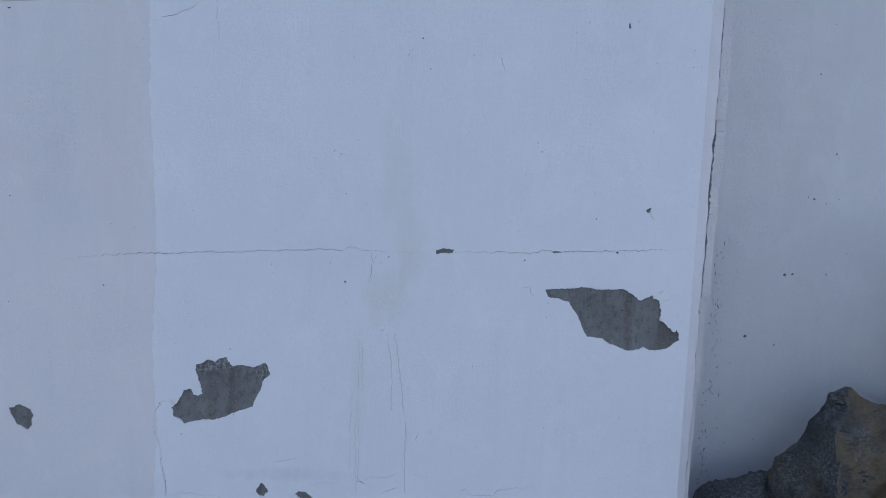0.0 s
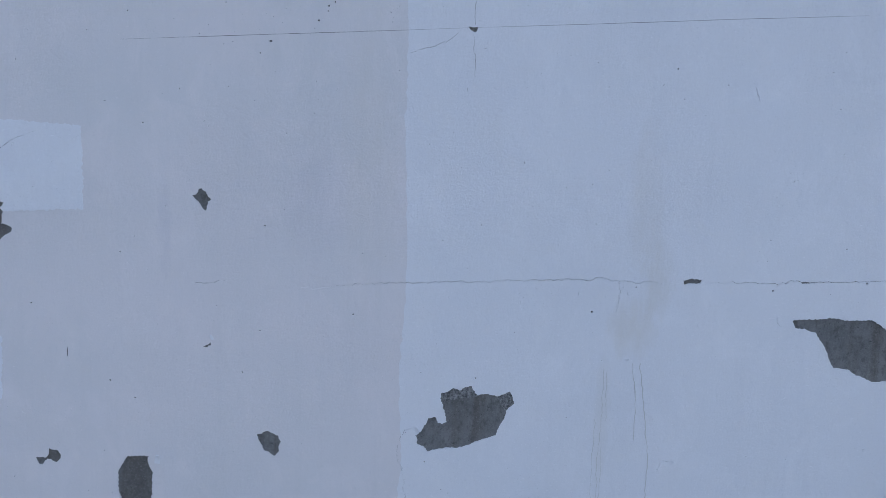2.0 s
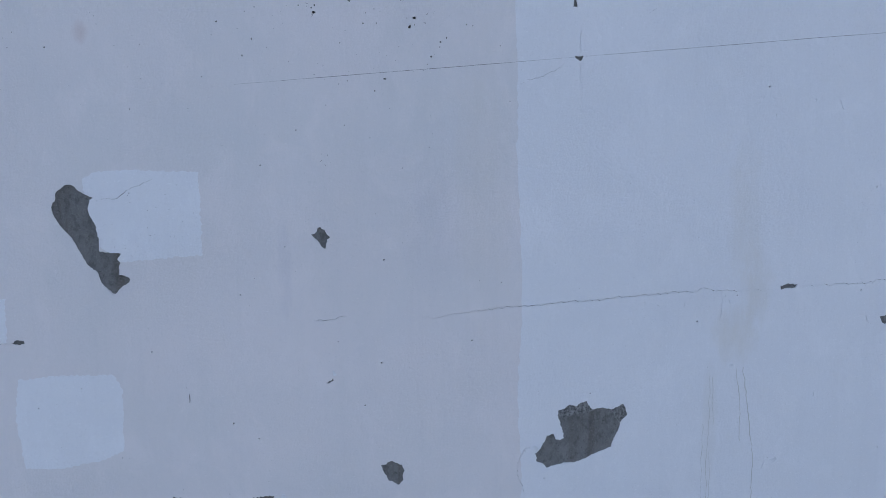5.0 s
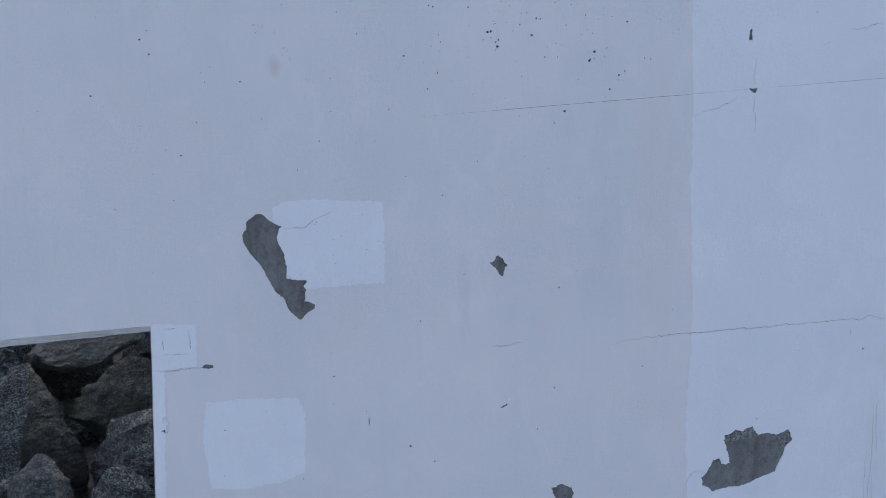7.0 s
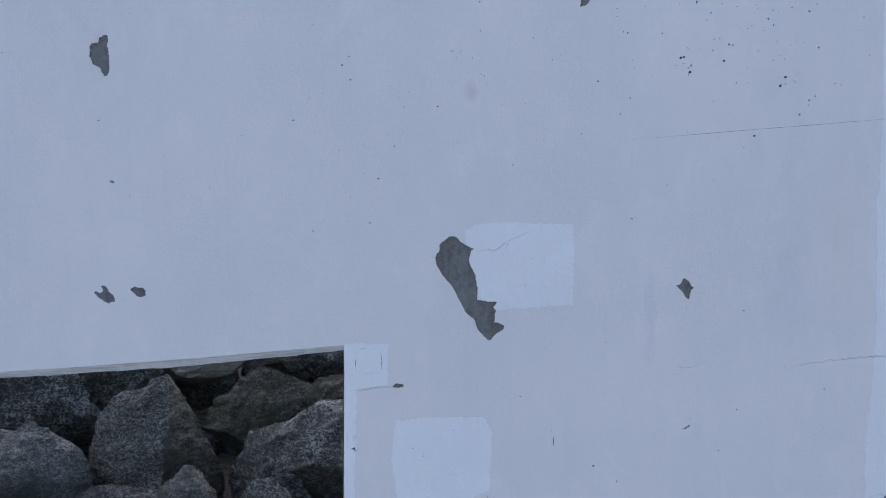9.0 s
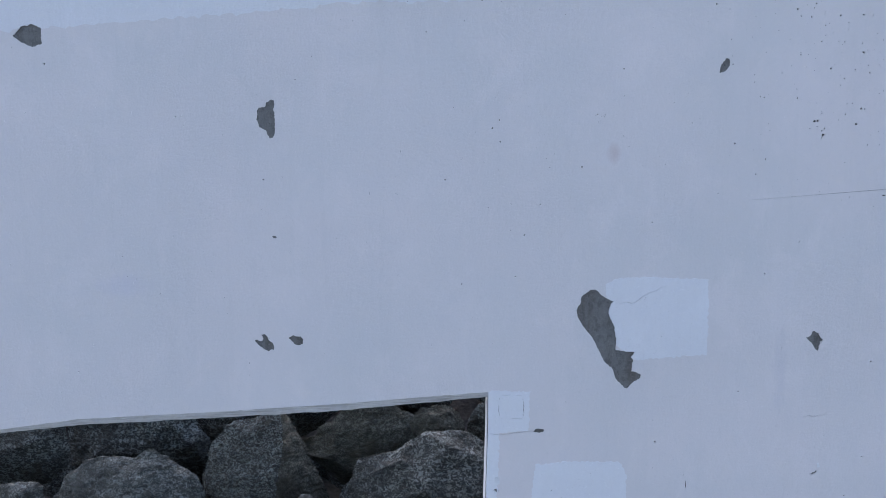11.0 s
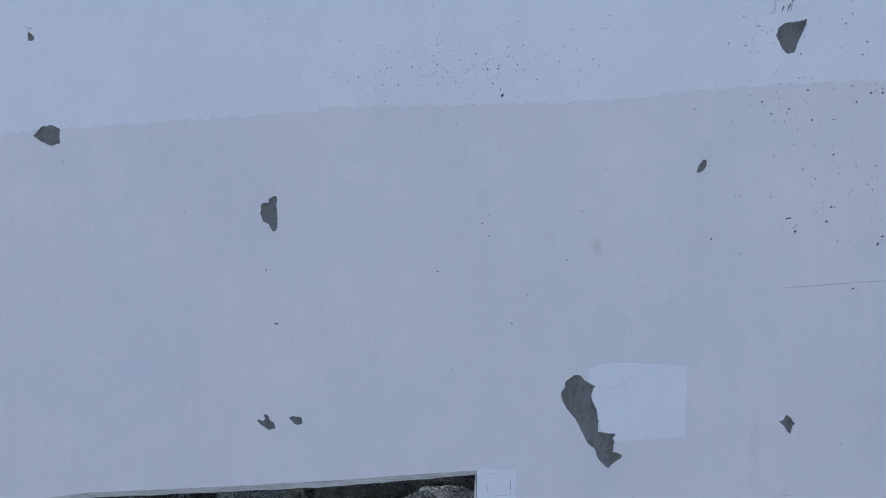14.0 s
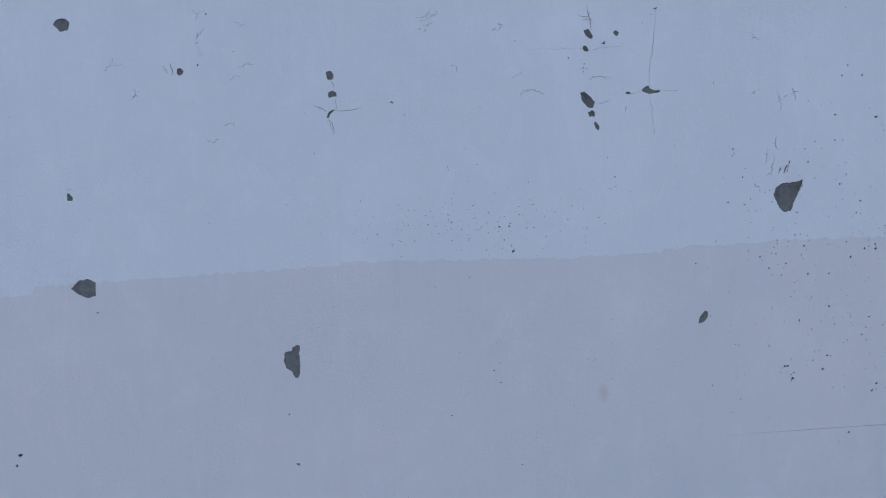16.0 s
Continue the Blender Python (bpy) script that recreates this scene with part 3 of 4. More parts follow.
# the crinkled ones on the white band, with short side branches
rng = random.Random(17)
for i, (w, p) in enumerate(CRACKS_UPPER + CRACKS_TOP + CRACKS_SIDE):
    holes.append(slit(p, w + 0.0006, 300 + i, 0.011, 0.008))
    for a, b in zip(p, p[1:]):
        for _ in range(2):
            u, turn, reach = rng.uniform(0.1, 0.9), rng.random() * 6.28, rng.uniform(0.012, 0.032)
            x, z = a[0] + (b[0] - a[0]) * u, a[1] + (b[1] - a[1]) * u
            bend = turn + rng.gauss(0, 0.8)
            mid = (x + math.cos(turn) * reach * 0.5, z + math.sin(turn) * reach * 0.5)
            holes.append(slit([(x, z), mid, (mid[0] + math.cos(bend) * reach * 0.5, mid[1] + math.sin(bend) * reach * 0.5)], 0.002, 400 + i, 0.008, 0.004))

# alligator cracks in short branching pieces: middle, spread, count
rng = random.Random(5)
for cx, cz, sx, sz, count in ((-1.55, 5.6, 0.22, 0.16, 5), (-0.35, 5.68, 0.12, 0.05, 4), (1.70, 4.85, 0.10, 0.14, 4), (-0.2, 5.5, 0.5, 0.2, 4), (-2.2, 5.4, 0.2, 0.15, 4)):
    for _ in range(max(2, count // 2)):
        x, z = cx + rng.gauss(0, sx * 0.5), cz + rng.gauss(0, sz * 0.5)
        turn = rng.random() * 6.28
        for arm in range(rng.choice((2, 3, 3))):
            a, px, pz, line = turn + arm * 2.1 + rng.gauss(0, 0.3), x, z, [(x, z)]
            for bend in range(rng.choice((2, 3, 4))):
                a += rng.gauss(0, 0.75)
                px, pz = px + math.cos(a) * rng.uniform(0.008, 0.02), pz + math.sin(a) * rng.uniform(0.008, 0.02)
                line.append((px, pz))
                if bend and rng.random() < 0.35:
                    side = a + rng.choice((-1.3, 1.3))
                    holes.append(slit([(px, pz), (px + math.cos(side) * 0.018, pz + math.sin(side) * 0.018)], 0.0016, rng.random() * 50, 0.009, 0.002))
            holes.append(slit(line, 0.0022, rng.random() * 50, 0.008, 0.002))

PITS_MIDDLE = [(2.041, 3.569, 0.006), (2.374, 3.476, 0.006), (2.457, 3.280, 0.006), (2.539, 3.373, 0.006), (2.508, 3.353, 0.006), (2.347, 3.430, 0.006), (1.810, 3.588, 0.006), (1.851, 3.535, 0.006), (1.853, 3.500, 0.006), (2.066, 3.653, 0.006), (2.179, 3.453, 0.006), (2.215, 3.170, 0.006), (2.549, 3.628, 0.006), (0.208, 2.988, 0.006), (0.157, 2.755, 0.006), (0.526, 3.359, 0.006), (1.527, 3.721, 0.006), (1.544, 3.384, 0.006)]
PITS_UPPER = [(1.639, 4.263, 0.006), (1.707, 4.286, 0.006), (1.570, 4.298, 0.006), (1.933, 4.156, 0.006), (1.890, 3.873, 0.006), (2.066, 3.958, 0.006), (1.834, 4.019, 0.006), (1.505, 3.727, 0.006), (2.045, 3.566, 0.006), (2.377, 3.478, 0.006), (2.351, 3.436, 0.006), (1.826, 3.590, 0.006), (1.866, 3.547, 0.006), (1.860, 3.512, 0.006), (1.944, 3.592, 0.006), (2.087, 3.650, 0.006), (2.186, 4.257, 0.006), (2.269, 4.308, 0.006), (1.739, 4.364, 0.006), (2.337, 4.307, 0.006), (2.047, 4.505, 0.006), (2.064, 5.110, 0.006), (2.306, 5.095, 0.006), (2.096, 5.339, 0.006), (2.213, 5.341, 0.006), (2.127, 5.398, 0.006), (2.294, 4.359, 0.006)]
PITS_END = [(4.337, 2.934, 0.005), (4.559, 3.011, 0.005), (3.751, 2.460, 0.005), (3.885, 2.481, 0.005), (5.712, 3.071, 0.005), (5.756, 2.991, 0.005), (5.712, 2.984, 0.005), (5.184, 2.674, 0.005), (3.115, 2.165, 0.005)]
PIT_PLACES = PITS_MIDDLE + PITS_UPPER + PITS_END
pits = []
# pinholes, closer together towards the upper right
for _ in range(1700):
    x, z = rng.uniform(-3.3, 5.75), rng.uniform(0.5, 6.0)
    dense = math.exp(-((x - 2.1) / 0.7) ** 2 - ((z - 4.3) / 0.8) ** 2) + 0.5 * math.exp(-((x + 0.1) / 0.5) ** 2 - ((z - 4.45) / 0.25) ** 2)
    keep = 0.20 + 0.9 * dense + (0.15 if -1 < x < 2.6 and 2.6 < z < 4.3 else 0)
    if rng.random() > keep or (x < 0.05 and z < 2.15):
        continue
    pits.append(pit(x, z, min(0.0055, 0.0030 * math.exp(rng.gauss(0, 0.5))), rng))
for _ in range(520):
    x, z = rng.gauss(2.05, 0.42), rng.gauss(4.25, 0.55)
    pits.append(pit(x, z, min(0.0052, 0.0028 * math.exp(rng.gauss(0, 0.5))), rng))
for _ in range(260):
    x, z = rng.gauss(-0.1, 0.35), rng.gauss(4.47, 0.12)
    pits.append(pit(x, z, min(0.008, 0.0028 * math.exp(rng.gauss(0, 0.4))), rng))

# pinholes in the two squares of fresh paint
for cx, cz, sx, sz in ((0.99, 2.46, 0.13, 0.13), (0.50, 1.40, 0.12, 0.13)):
    for _ in range(34):
        x, z = rng.gauss(cx, sx), rng.gauss(cz, sz)
        if abs(x - cx) < 0.22 and abs(z - cz) < 0.2:
            pits.append(pit(x, z, min(0.0046, 0.0024 * math.exp(rng.gauss(0, 0.4))), rng))

# small scuffed spots
for x, z in ((-1.62, 3.64), (0.62, 3.64), (1.81, 3.58), (-1.95, 2.79), (0.75, 3.51), (1.89, 2.765), (2.84, 3.34), (0.63, 3.635), (2.44, 3.51), (4.94, 2.54), (4.26, 3.02), (3.33, 2.27), (5.10, 3.12), (3.53, 1.85), (4.85, 2.43)):
    for _ in range(6):
        px, pz = x + rng.gauss(0, 0.016), z + rng.gauss(0, 0.024)
        holes.append(slit([(px, pz), (px + rng.gauss(0, 0.006), pz - rng.uniform(0.004, 0.014))], 0.0025, px * 7, 0.005, 0.002))
# stray hairline scratches and ticks in the white coat
for i in range(170):
    px, pz, turn = rng.uniform(2.95, 5.75), rng.uniform(0.6, 3.5), rng.gauss(1.57, 0.8)
    reach = 0.006 + 0.03 * rng.random() ** 3
    holes.append(slit([(px, pz), (px + math.cos(turn) * reach * 0.5 + rng.gauss(0, 0.003), pz + math.sin(turn) * reach * 0.5), (px + math.cos(turn) * reach, pz + math.sin(turn) * reach)], rng.uniform(0.0012, 0.0024), 100 + i, 0.008, 0.002))
# and in the older coat
for i in range(330):
    px, pz, turn = rng.uniform(-3.2, 2.85), rng.uniform(0.7, 5.8), rng.gauss(1.2, 0.7)
    if px < 0.08 and pz < 2.2:
        continue
    reach = rng.uniform(0.006, 0.016)
    holes.append(slit([(px, pz), (px + math.cos(turn) * reach, pz + math.sin(turn) * reach)], rng.uniform(0.0014, 0.0032), 200 + i, 0.006, 0.002))
for x, z in ((-2.87, 3.08), (-2.89, 3.015), (-2.86, 3.085)):
    pits.append(pit(x, z, 0.010, rng))
# single pits that stand out
for x, z, r in PIT_PLACES:
    pits.append(pit(x, z, r * rng.uniform(0.75, 1.15), rng))

DIVIDE = [(2.90, 4.36), (2.896, 3.73), (2.911, 3.23), (2.908, 2.75), (2.930, 2.08), (2.920, 1.75), (2.902, 1.47), (2.905, 1.25), (2.921, 1.03), (2.90, 0.6), (2.91, -0.95)]
BAND = [(LEFT, 3.75), (-2.94, 4.057), (-2.75, 4.075), (-2.729, 4.124), (-2.32, 4.148), (-0.93, 4.232), (-0.83, 4.256), (0.46, 4.268), (1.05, 4.300), (1.06, 4.320), (1.65, 4.354), (2.40, 4.383), (2.90, 4.41)]
white_right = ragged(DIVIDE, 0.03, 0.007, 2, False) + [Vector((END + 0.2, -0.95 - 0.2)), Vector((END + 0.2, 4.6)), Vector((2.9, 4.6))]
white_top = ragged(BAND, 0.022, 0.010, 5, False) + [Vector((END + 0.2, 4.5)), Vector((END + 0.2, TOP + 0.2)), Vector((LEFT - 0.2, TOP + 0.2))]
PATCHES = [
    ("repair_patch", [(0.66, 2.70), (0.72, 2.73), (0.894, 2.738), (1.243, 2.715), (1.243, 2.284), (0.996, 2.272), (0.831, 2.262), (0.70, 2.37)], "bright white square of fresh paint beside a bare patch"),
    ("repair_patch", [(0.266, 1.66), (0.492, 1.677), (0.747, 1.662), (0.79, 1.584), (0.776, 1.247), (0.683, 1.204), (0.467, 1.167), (0.27, 1.175), (0.24, 1.453)], "bright white rounded square of fresh paint"),
    ("corner_patch", [(0.0, 2.097), (0.02, 2.103), (0.238, 2.094), (0.226, 1.864), (0.06, 1.852), (0.05, 1.6), (0.028, 1.2), (0.02, 0.4), (-0.06, 0.4), (-0.03, 1.24)], "white filler and paint round the corner of the opening"),
]
zones = [(name, [ragged(p, 0.010, 0.004, 20 + i, jag=1.3)], -0.003, PATCH_PAINT, label) for i, (name, p, label) in enumerate(PATCHES)]
zones.append(("white_paint_coat", [white_right, white_top], -0.0015, WHITE_PAINT, "bluish white paint coat, chipped and cracked"))

# hairline square of old filler by the opening's corner
for p in ([(0.075, 2.074), (0.13, 2.076), (0.195, 2.071)], [(0.198, 2.06), (0.199, 1.945)], [(0.19, 1.938), (0.10, 1.936), (0.062, 1.94)], [(0.062, 1.95), (0.058, 2.02), (0.064, 2.07)]):
    holes.append(slit(p[:2], 0.0028, p[0][0] * 9, 0.008, 0.003))
    if len(p) > 2:
        a, b = Vector(p[1]), Vector(p[2])
        holes.append(slit([a.lerp(b, 0.4), b], 0.0022, p[0][0] * 5, 0.008, 0.002))
deep_pits = [p for p in pits if max(v.x for v in p) - min(v.x for v in p) > 0.0105]
coat(core_outline, deep_pits, [], ("concrete_skin", [], 0.007, CONCRETE, "bare grey concrete under the paint"), 0.036, wall)
coat(wall_outline, holes + pits, zones, ("old_paint_coat", [], 0.0, OLD_PAINT, "aged off-white paint coat with pinholes"), 0.012, wall)

# thin remains of render left along the upper edge of a bare patch
for p in ([(3.124, 1.350), (3.295, 1.391), (3.334, 1.323), (3.244, 1.302), (3.145, 1.291)], [(3.403, 1.330), (3.523, 1.364), (3.536, 1.288), (3.475, 1.243), (3.445, 1.293)]):
    prism("render_remnant", [tuple(q) for q in ragged(p, 0.012, 0.005, p[0][0])], 0.0035, 0.008, GRIT, wall, "gritty grey render left on the concrete")


def flake(x, z, wide, high, angle, lift):
    """A curled flake of paint, fast along one side and lifted at the other."""
    vs, fs = [], []
    ca, sa = math.cos(angle), math.sin(angle)
    for i in range(7):
        u = i / 6
        for j, w in enumerate((-0.5, 0.5)):
            h = wide * w * (1 - 0.5 * u * u) + 0.004 * noise.noise((x * 9 + u * 5, j, z))
            a, b = u * high, h
            vs.append((x + a * ca - b * sa, -0.003 - lift * u * u, z + a * sa + b * ca))
        if i:
            fs.append((2 * i - 2, 2 * i - 1, 2 * i + 1, 2 * i))
    ob = mesh_object("paint_flake", vs, fs, PATCH_PAINT, wall, label="curled flake of white paint")
    thick = ob.modifiers.new("thick", "SOLIDIFY")
    thick.thickness = 0.0015


for x, z, wide, high, angle, lift in ((1.60, 0.90, 0.03, 0.05, 1.5, 0.010), (2.985, 1.115, 0.05, 0.03, 0.4, 0.012), (4.36, 0.955, 0.03, 0.05, 0.6, 0.010), (5.60, 1.765, 0.02, 0.04, 0.8, 0.012),
                                     (4.60, 0.63, 0.03, 0.03, 2.2, 0.010), (1.905, 1.60, 0.015, 0.03, 1.9, 0.008), (0.045, 1.55, 0.03, 0.05, 1.6, 0.010), (4.10, 1.54, 0.02, 0.03, 0.3, 0.010)):
    flake(x, z, wide, high, angle, lift)

# the broken lower edge of the lintel
top_line, low_line = ragged(OPEN_TOP, 0.05, 0.002, 60, False), ragged(OPEN_LOW, 0.05, 0.0028, 61, False)
k = min(len(top_line), len(low_line))
ev = []
for i in range(k):
    a, b = top_line[i * (len(top_line) - 1) // (k - 1)], low_line[i * (len(low_line) - 1) // (k - 1)]
    ev += [(a.x, 0.001, a.y), (b.x, 0.010, b.y), (b.x, 0.16, b.y), (a.x, 0.16, a.y + 0.01)]
ef = [(4 * i + j, 4 * i + 4 + j, 4 * i + 4 + (j + 1) % 4, 4 * i + (j + 1) % 4) for i in range(k - 1) for j in range(4)]
mesh_object("lintel_edge", ev, ef, MORTAR, wall, label="rough grey render along the lintel's lower edge")

# painted side of the opening
jv = [(x - 0.003, y, z) for x, z in JAMB for y in (-0.003, 0.02, 0.162)]
jf = [(3 * i + j, 3 * i + 1 + j, 3 * i + 4 + j, 3 * i + 3 + j) for i in range(len(JAMB) - 1) for j in range(2)]
mesh_object("jamb_coat", jv, jf, PATCH_PAINT, wall, label="white paint on the side of the opening")

# the bevelled end of the wall and the cracked mortar joint behind it
edge = ragged([(END, -0.95), (END, 7.2)], 0.06, 0.003, 70, False)
outer = ragged([(5.835, -0.95), (5.838, 0.6), (5.855, 3.3), (5.87, 7.2)], 0.06, 0.005, 71, False)
k = min(len(edge), len(outer))
ev = []
for i in range(k):
    a, b = edge[i * (len(edge) - 1) // (k - 1)], outer[i * (len(outer) - 1) // (k - 1)]
    ev += [(a.x, -0.0015, a.y), (b.x, 0.022, b.y), (b.x, 0.16, b.y)]
ef = [(3 * i + j, 3 * i + 3 + j, 3 * i + 4 + j, 3 * i + 1 + j) for i in range(k - 1) for j in range(2)]
mesh_object("bevelled_end", ev, ef, OLD_PAINT, wall, label="greyer bevelled end of the wall")
rng = random.Random(23)
z = 0.15
while z < 6.6:
    high, wide = rng.choice((0.05, 0.12, 0.3, 0.45)) * rng.uniform(0.7, 1.3), 0.020 + 0.012 * max(z, 0) + rng.uniform(-0.003, 0.003)
    x0 = 5.838 + 0.0058 * min(z, 4) + rng.uniform(0.009, 0.014)
    t1, t0 = rng.uniform(-0.003, 0.003), rng.uniform(-0.003, 0.003)
    left = ragged([(x0, z + high + t1), (x0 + rng.uniform(0, 0.006), z + high * 0.5), (x0, z + t0)], 0.012, 0.0065, z, False)
    right = ragged([(x0 + wide, z), (x0 + wide, z + high)], 0.04, 0.003, z + 3, False)
    prism("mortar_piece", [tuple(p) for p in left + right], (0.075 if z < 1.6 else 0.045) + rng.uniform(0, 0.004), 0.165, JOINT_PAINT, wall, "cracked beige mortar at the wall's end")
    z += high + rng.choice((0.0006, 0.001, 0.0015, 0.003))

# dried runs of paint below the stain
def run(points, radius, seed):
    line = ragged(points, 0.022, 0.006, seed, False, jag=0.4)
    vs, fs = [], []
    for i, p in enumerate(line):
        r = radius * (0.7 + 0.5 * noise.noise((p.y * 9, seed, 0)))
        vs += [(p.x - r, -0.001, p.y), (p.x, -0.0015 - r * 0.7, p.y), (p.x + r, -0.001, p.y)]
        if i:
            q = 3 * i
            fs += [(q - 3, q - 2, q + 1, q), (q - 2, q - 1, q + 2, q + 1)]
    mesh_object("paint_run", vs, fs, RUN_PAINT, wall, label="dried greyish run down the paint")


RUN_PAINT = paint("greyish_dried_run", (0.56, 0.555, 0.54), (0.49, 0.485, 0.47))
run([(4.192, 1.526), (4.215, 1.338), (4.237, 1.179), (4.261, 0.987), (4.262, 0.694), (4.267, 0.621)], 0.0042, 1)
run([(4.149, 1.525), (4.171, 1.369), (4.181, 1.092)], 0.0035, 2)
run([(4.014, 1.476), (4.022, 1.201)], 0.0026, 3)
run([(3.998, 1.491), (3.998, 1.176), (3.984, 0.983), (3.997, 0.618)], 0.0026, 4)
run([(3.961, 1.207), (3.956, 0.983), (3.963, 0.756)], 0.0022, 5)
run([(4.001, 1.048), (4.01, 0.886), (4.002, 0.691)], 0.0024, 6)

# ---- the set-back wall beyond its end, and the return between them ----
recess = tagged(prism("wall_recess", [(5.5, -0.95), (14.0, -0.95), (14.0, 7.2), (5.5, 7.2)], 1.207, 1.6, CONCRETE), "off-white painted concrete wall set back behind a boulder", "wall", kind="structure")
spots = [pit(rng.uniform(5.9, 7.6), rng.uniform(0.2, 3.6), min(0.011, 0.0032 * math.exp(rng.gauss(0, 0.5))), rng) for _ in range(70)]
for x, z, r in ((6.898, 2.157, 0.011), (6.748, 1.655, 0.013), (6.516, 1.237, 0.012), (6.716, 1.181, 0.009), (6.86, 2.17, 0.008), (6.98, 2.13, 0.007), (7.06, 2.16, 0.007), (6.80, 1.66, 0.009)):
    spots.append(pit(x, z, r, rng))
for i in range(75):
    z = rng.uniform(0.1, 1.9)
    x = 6.26 + abs(rng.gauss(0, 0.05)) + 0.01 * z
    spots.append(slit([(x, z), (x + rng.gauss(0, 0.012), z - rng.uniform(0.006, 0.045))], rng.uniform(0.002, 0.006), i, 0.006, 0.0025))
    spots.append(pit(6.26 + abs(rng.gauss(0, 0.07)), rng.uniform(0.1, 1.5), rng.uniform(0.002, 0.006), rng))
# coat and return both take the off-white with shade in its colour
coat([(5.5, -0.95), (14.0, -0.95), (14.0, 7.2), (5.5, 7.2)], spots, [], ("old_paint_coat", [], 1.2, RECESS_SHADE_PAINT, "aged off-white paint coat with small pits, colour darkened for shade"), 1.212, recess)
ret = tagged(prism("wall_return", [(5.3, -0.95), (5.8, -0.95), (5.8, 7.2), (5.3, 7.2)], 0.17, 1.195, RECESS_SHADE_PAINT), "painted return between the two walls", "wall", kind="structure")

# ---- boulders ----
bm = bmesh.new()
bmesh.ops.create_icosphere(bm, subdivisions=6, radius=1)
SPHERE = np.array([v.co[:] for v in bm.verts])
SPHERE_FACES = [[v.index for v in f.verts] for f in bm.faces]
bm.free()
bm = bmesh.new()
bmesh.ops.create_icosphere(bm, subdivisions=4, radius=1)
COARSE = np.array([v.co[:] for v in bm.verts])
COARSE_FACES = [[v.index for v in f.verts] for f in bm.faces]
bm.free()


def rubble(corners, y, deep, seed, label, mat=None, fine=True, sharp=60.0):
    """A plain angular stone: flat sides through the corners of its face in x and z, slanted sides before and behind, worn edges."""
    r = random.Random(seed)
    cx, cz = sum(c[0] for c in corners) / len(corners), sum(c[1] for c in corners) / len(corners)
    normals, reach = [], []
    k = len(corners)
    area = sum(corners[i][0] * corners[(i + 1) % k][1] - corners[(i + 1) % k][0] * corners[i][1] for i in range(k))
    for i in range(k):
        (x0, z0), (x1, z1) = corners[i], corners[(i + 1) % k]
        nx, nz = (z1 - z0), -(x1 - x0)
        if area < 0:
            nx, nz = -nx, -nz
        length = math.hypot(nx, nz)
        if length < 1e-6:
            continue
        d = ((x0 - cx) * nx + (z0 - cz) * nz) / length
        if d < 0.03:
            continue
        for lean in (r.uniform(-0.55, -0.1), r.uniform(0.2, 0.7)):
            v = Vector((nx / length, lean, nz / length))
            normals.append(v / v.length)
            reach.append(d * 1.03 / v.length)
    for face in range(9):
        front = face < 5
        v = Vector((r.gauss(0, 0.5), -1 if front else 1, r.uniform(-0.2, 0.8) if front else r.gauss(0, 0.4)))
        if face < 2:
            v = Vector(((-1) ** face * r.uniform(0.5, 0.95), -1, r.uniform(0.0, 0.5)))
        v.normalize()
        normals.append(v)
        widest = max((c[0] - cx) * v.x + (c[1] - cz) * v.z for c in corners)
        reach.append(max(deep * (r.uniform(0.5, 0.7) if face < 2 else r.uniform(0.7, 1.0)), widest * 0.98))
    dirs, faces = (SPHERE, SPHERE_FACES) if fine else (COARSE, COARSE_FACES)
    dots = np.maximum(dirs @ np.array(normals).T, 0) / np.array(reach)
    rad = np.power(np.power(dots, sharp).sum(axis=1), -1 / sharp) * 1.03
    size = sum(reach) / len(reach)
    verts = []
    for d, s in zip(dirs, rad):
        p = Vector(d) * float(s)
        q = p * 1.0 + Vector((seed * 5.3, seed * 2.1, 0))
        n1 = noise.noise(q * (1.6 / size))
        n2 = abs(noise.noise(q * (4.2 / size)))
        n3 = noise.noise(q * (12 / size))
        n4 = noise.noise(q * (30 / size)) if fine else 0
        scoop = noise.voronoi(q * (2.3 / size) + Vector((n1, n3, n1)) * 0.3)[0][0]
        p *= 0.965 + 0.03 * n1 - 0.065 * n2 + 0.022 * n3 + 0.016 * n4 + 0.12 * min(scoop, 0.8)
        verts.append(p)
    ob = mesh_object("boulder", verts, faces, mat or GNEISS, smooth=True)
    ob.location = (cx, y, cz)
    return tagged(ob, label, "boulder", "boulders by the wall" if mat is TAN_ROCK else "boulders of the bank")


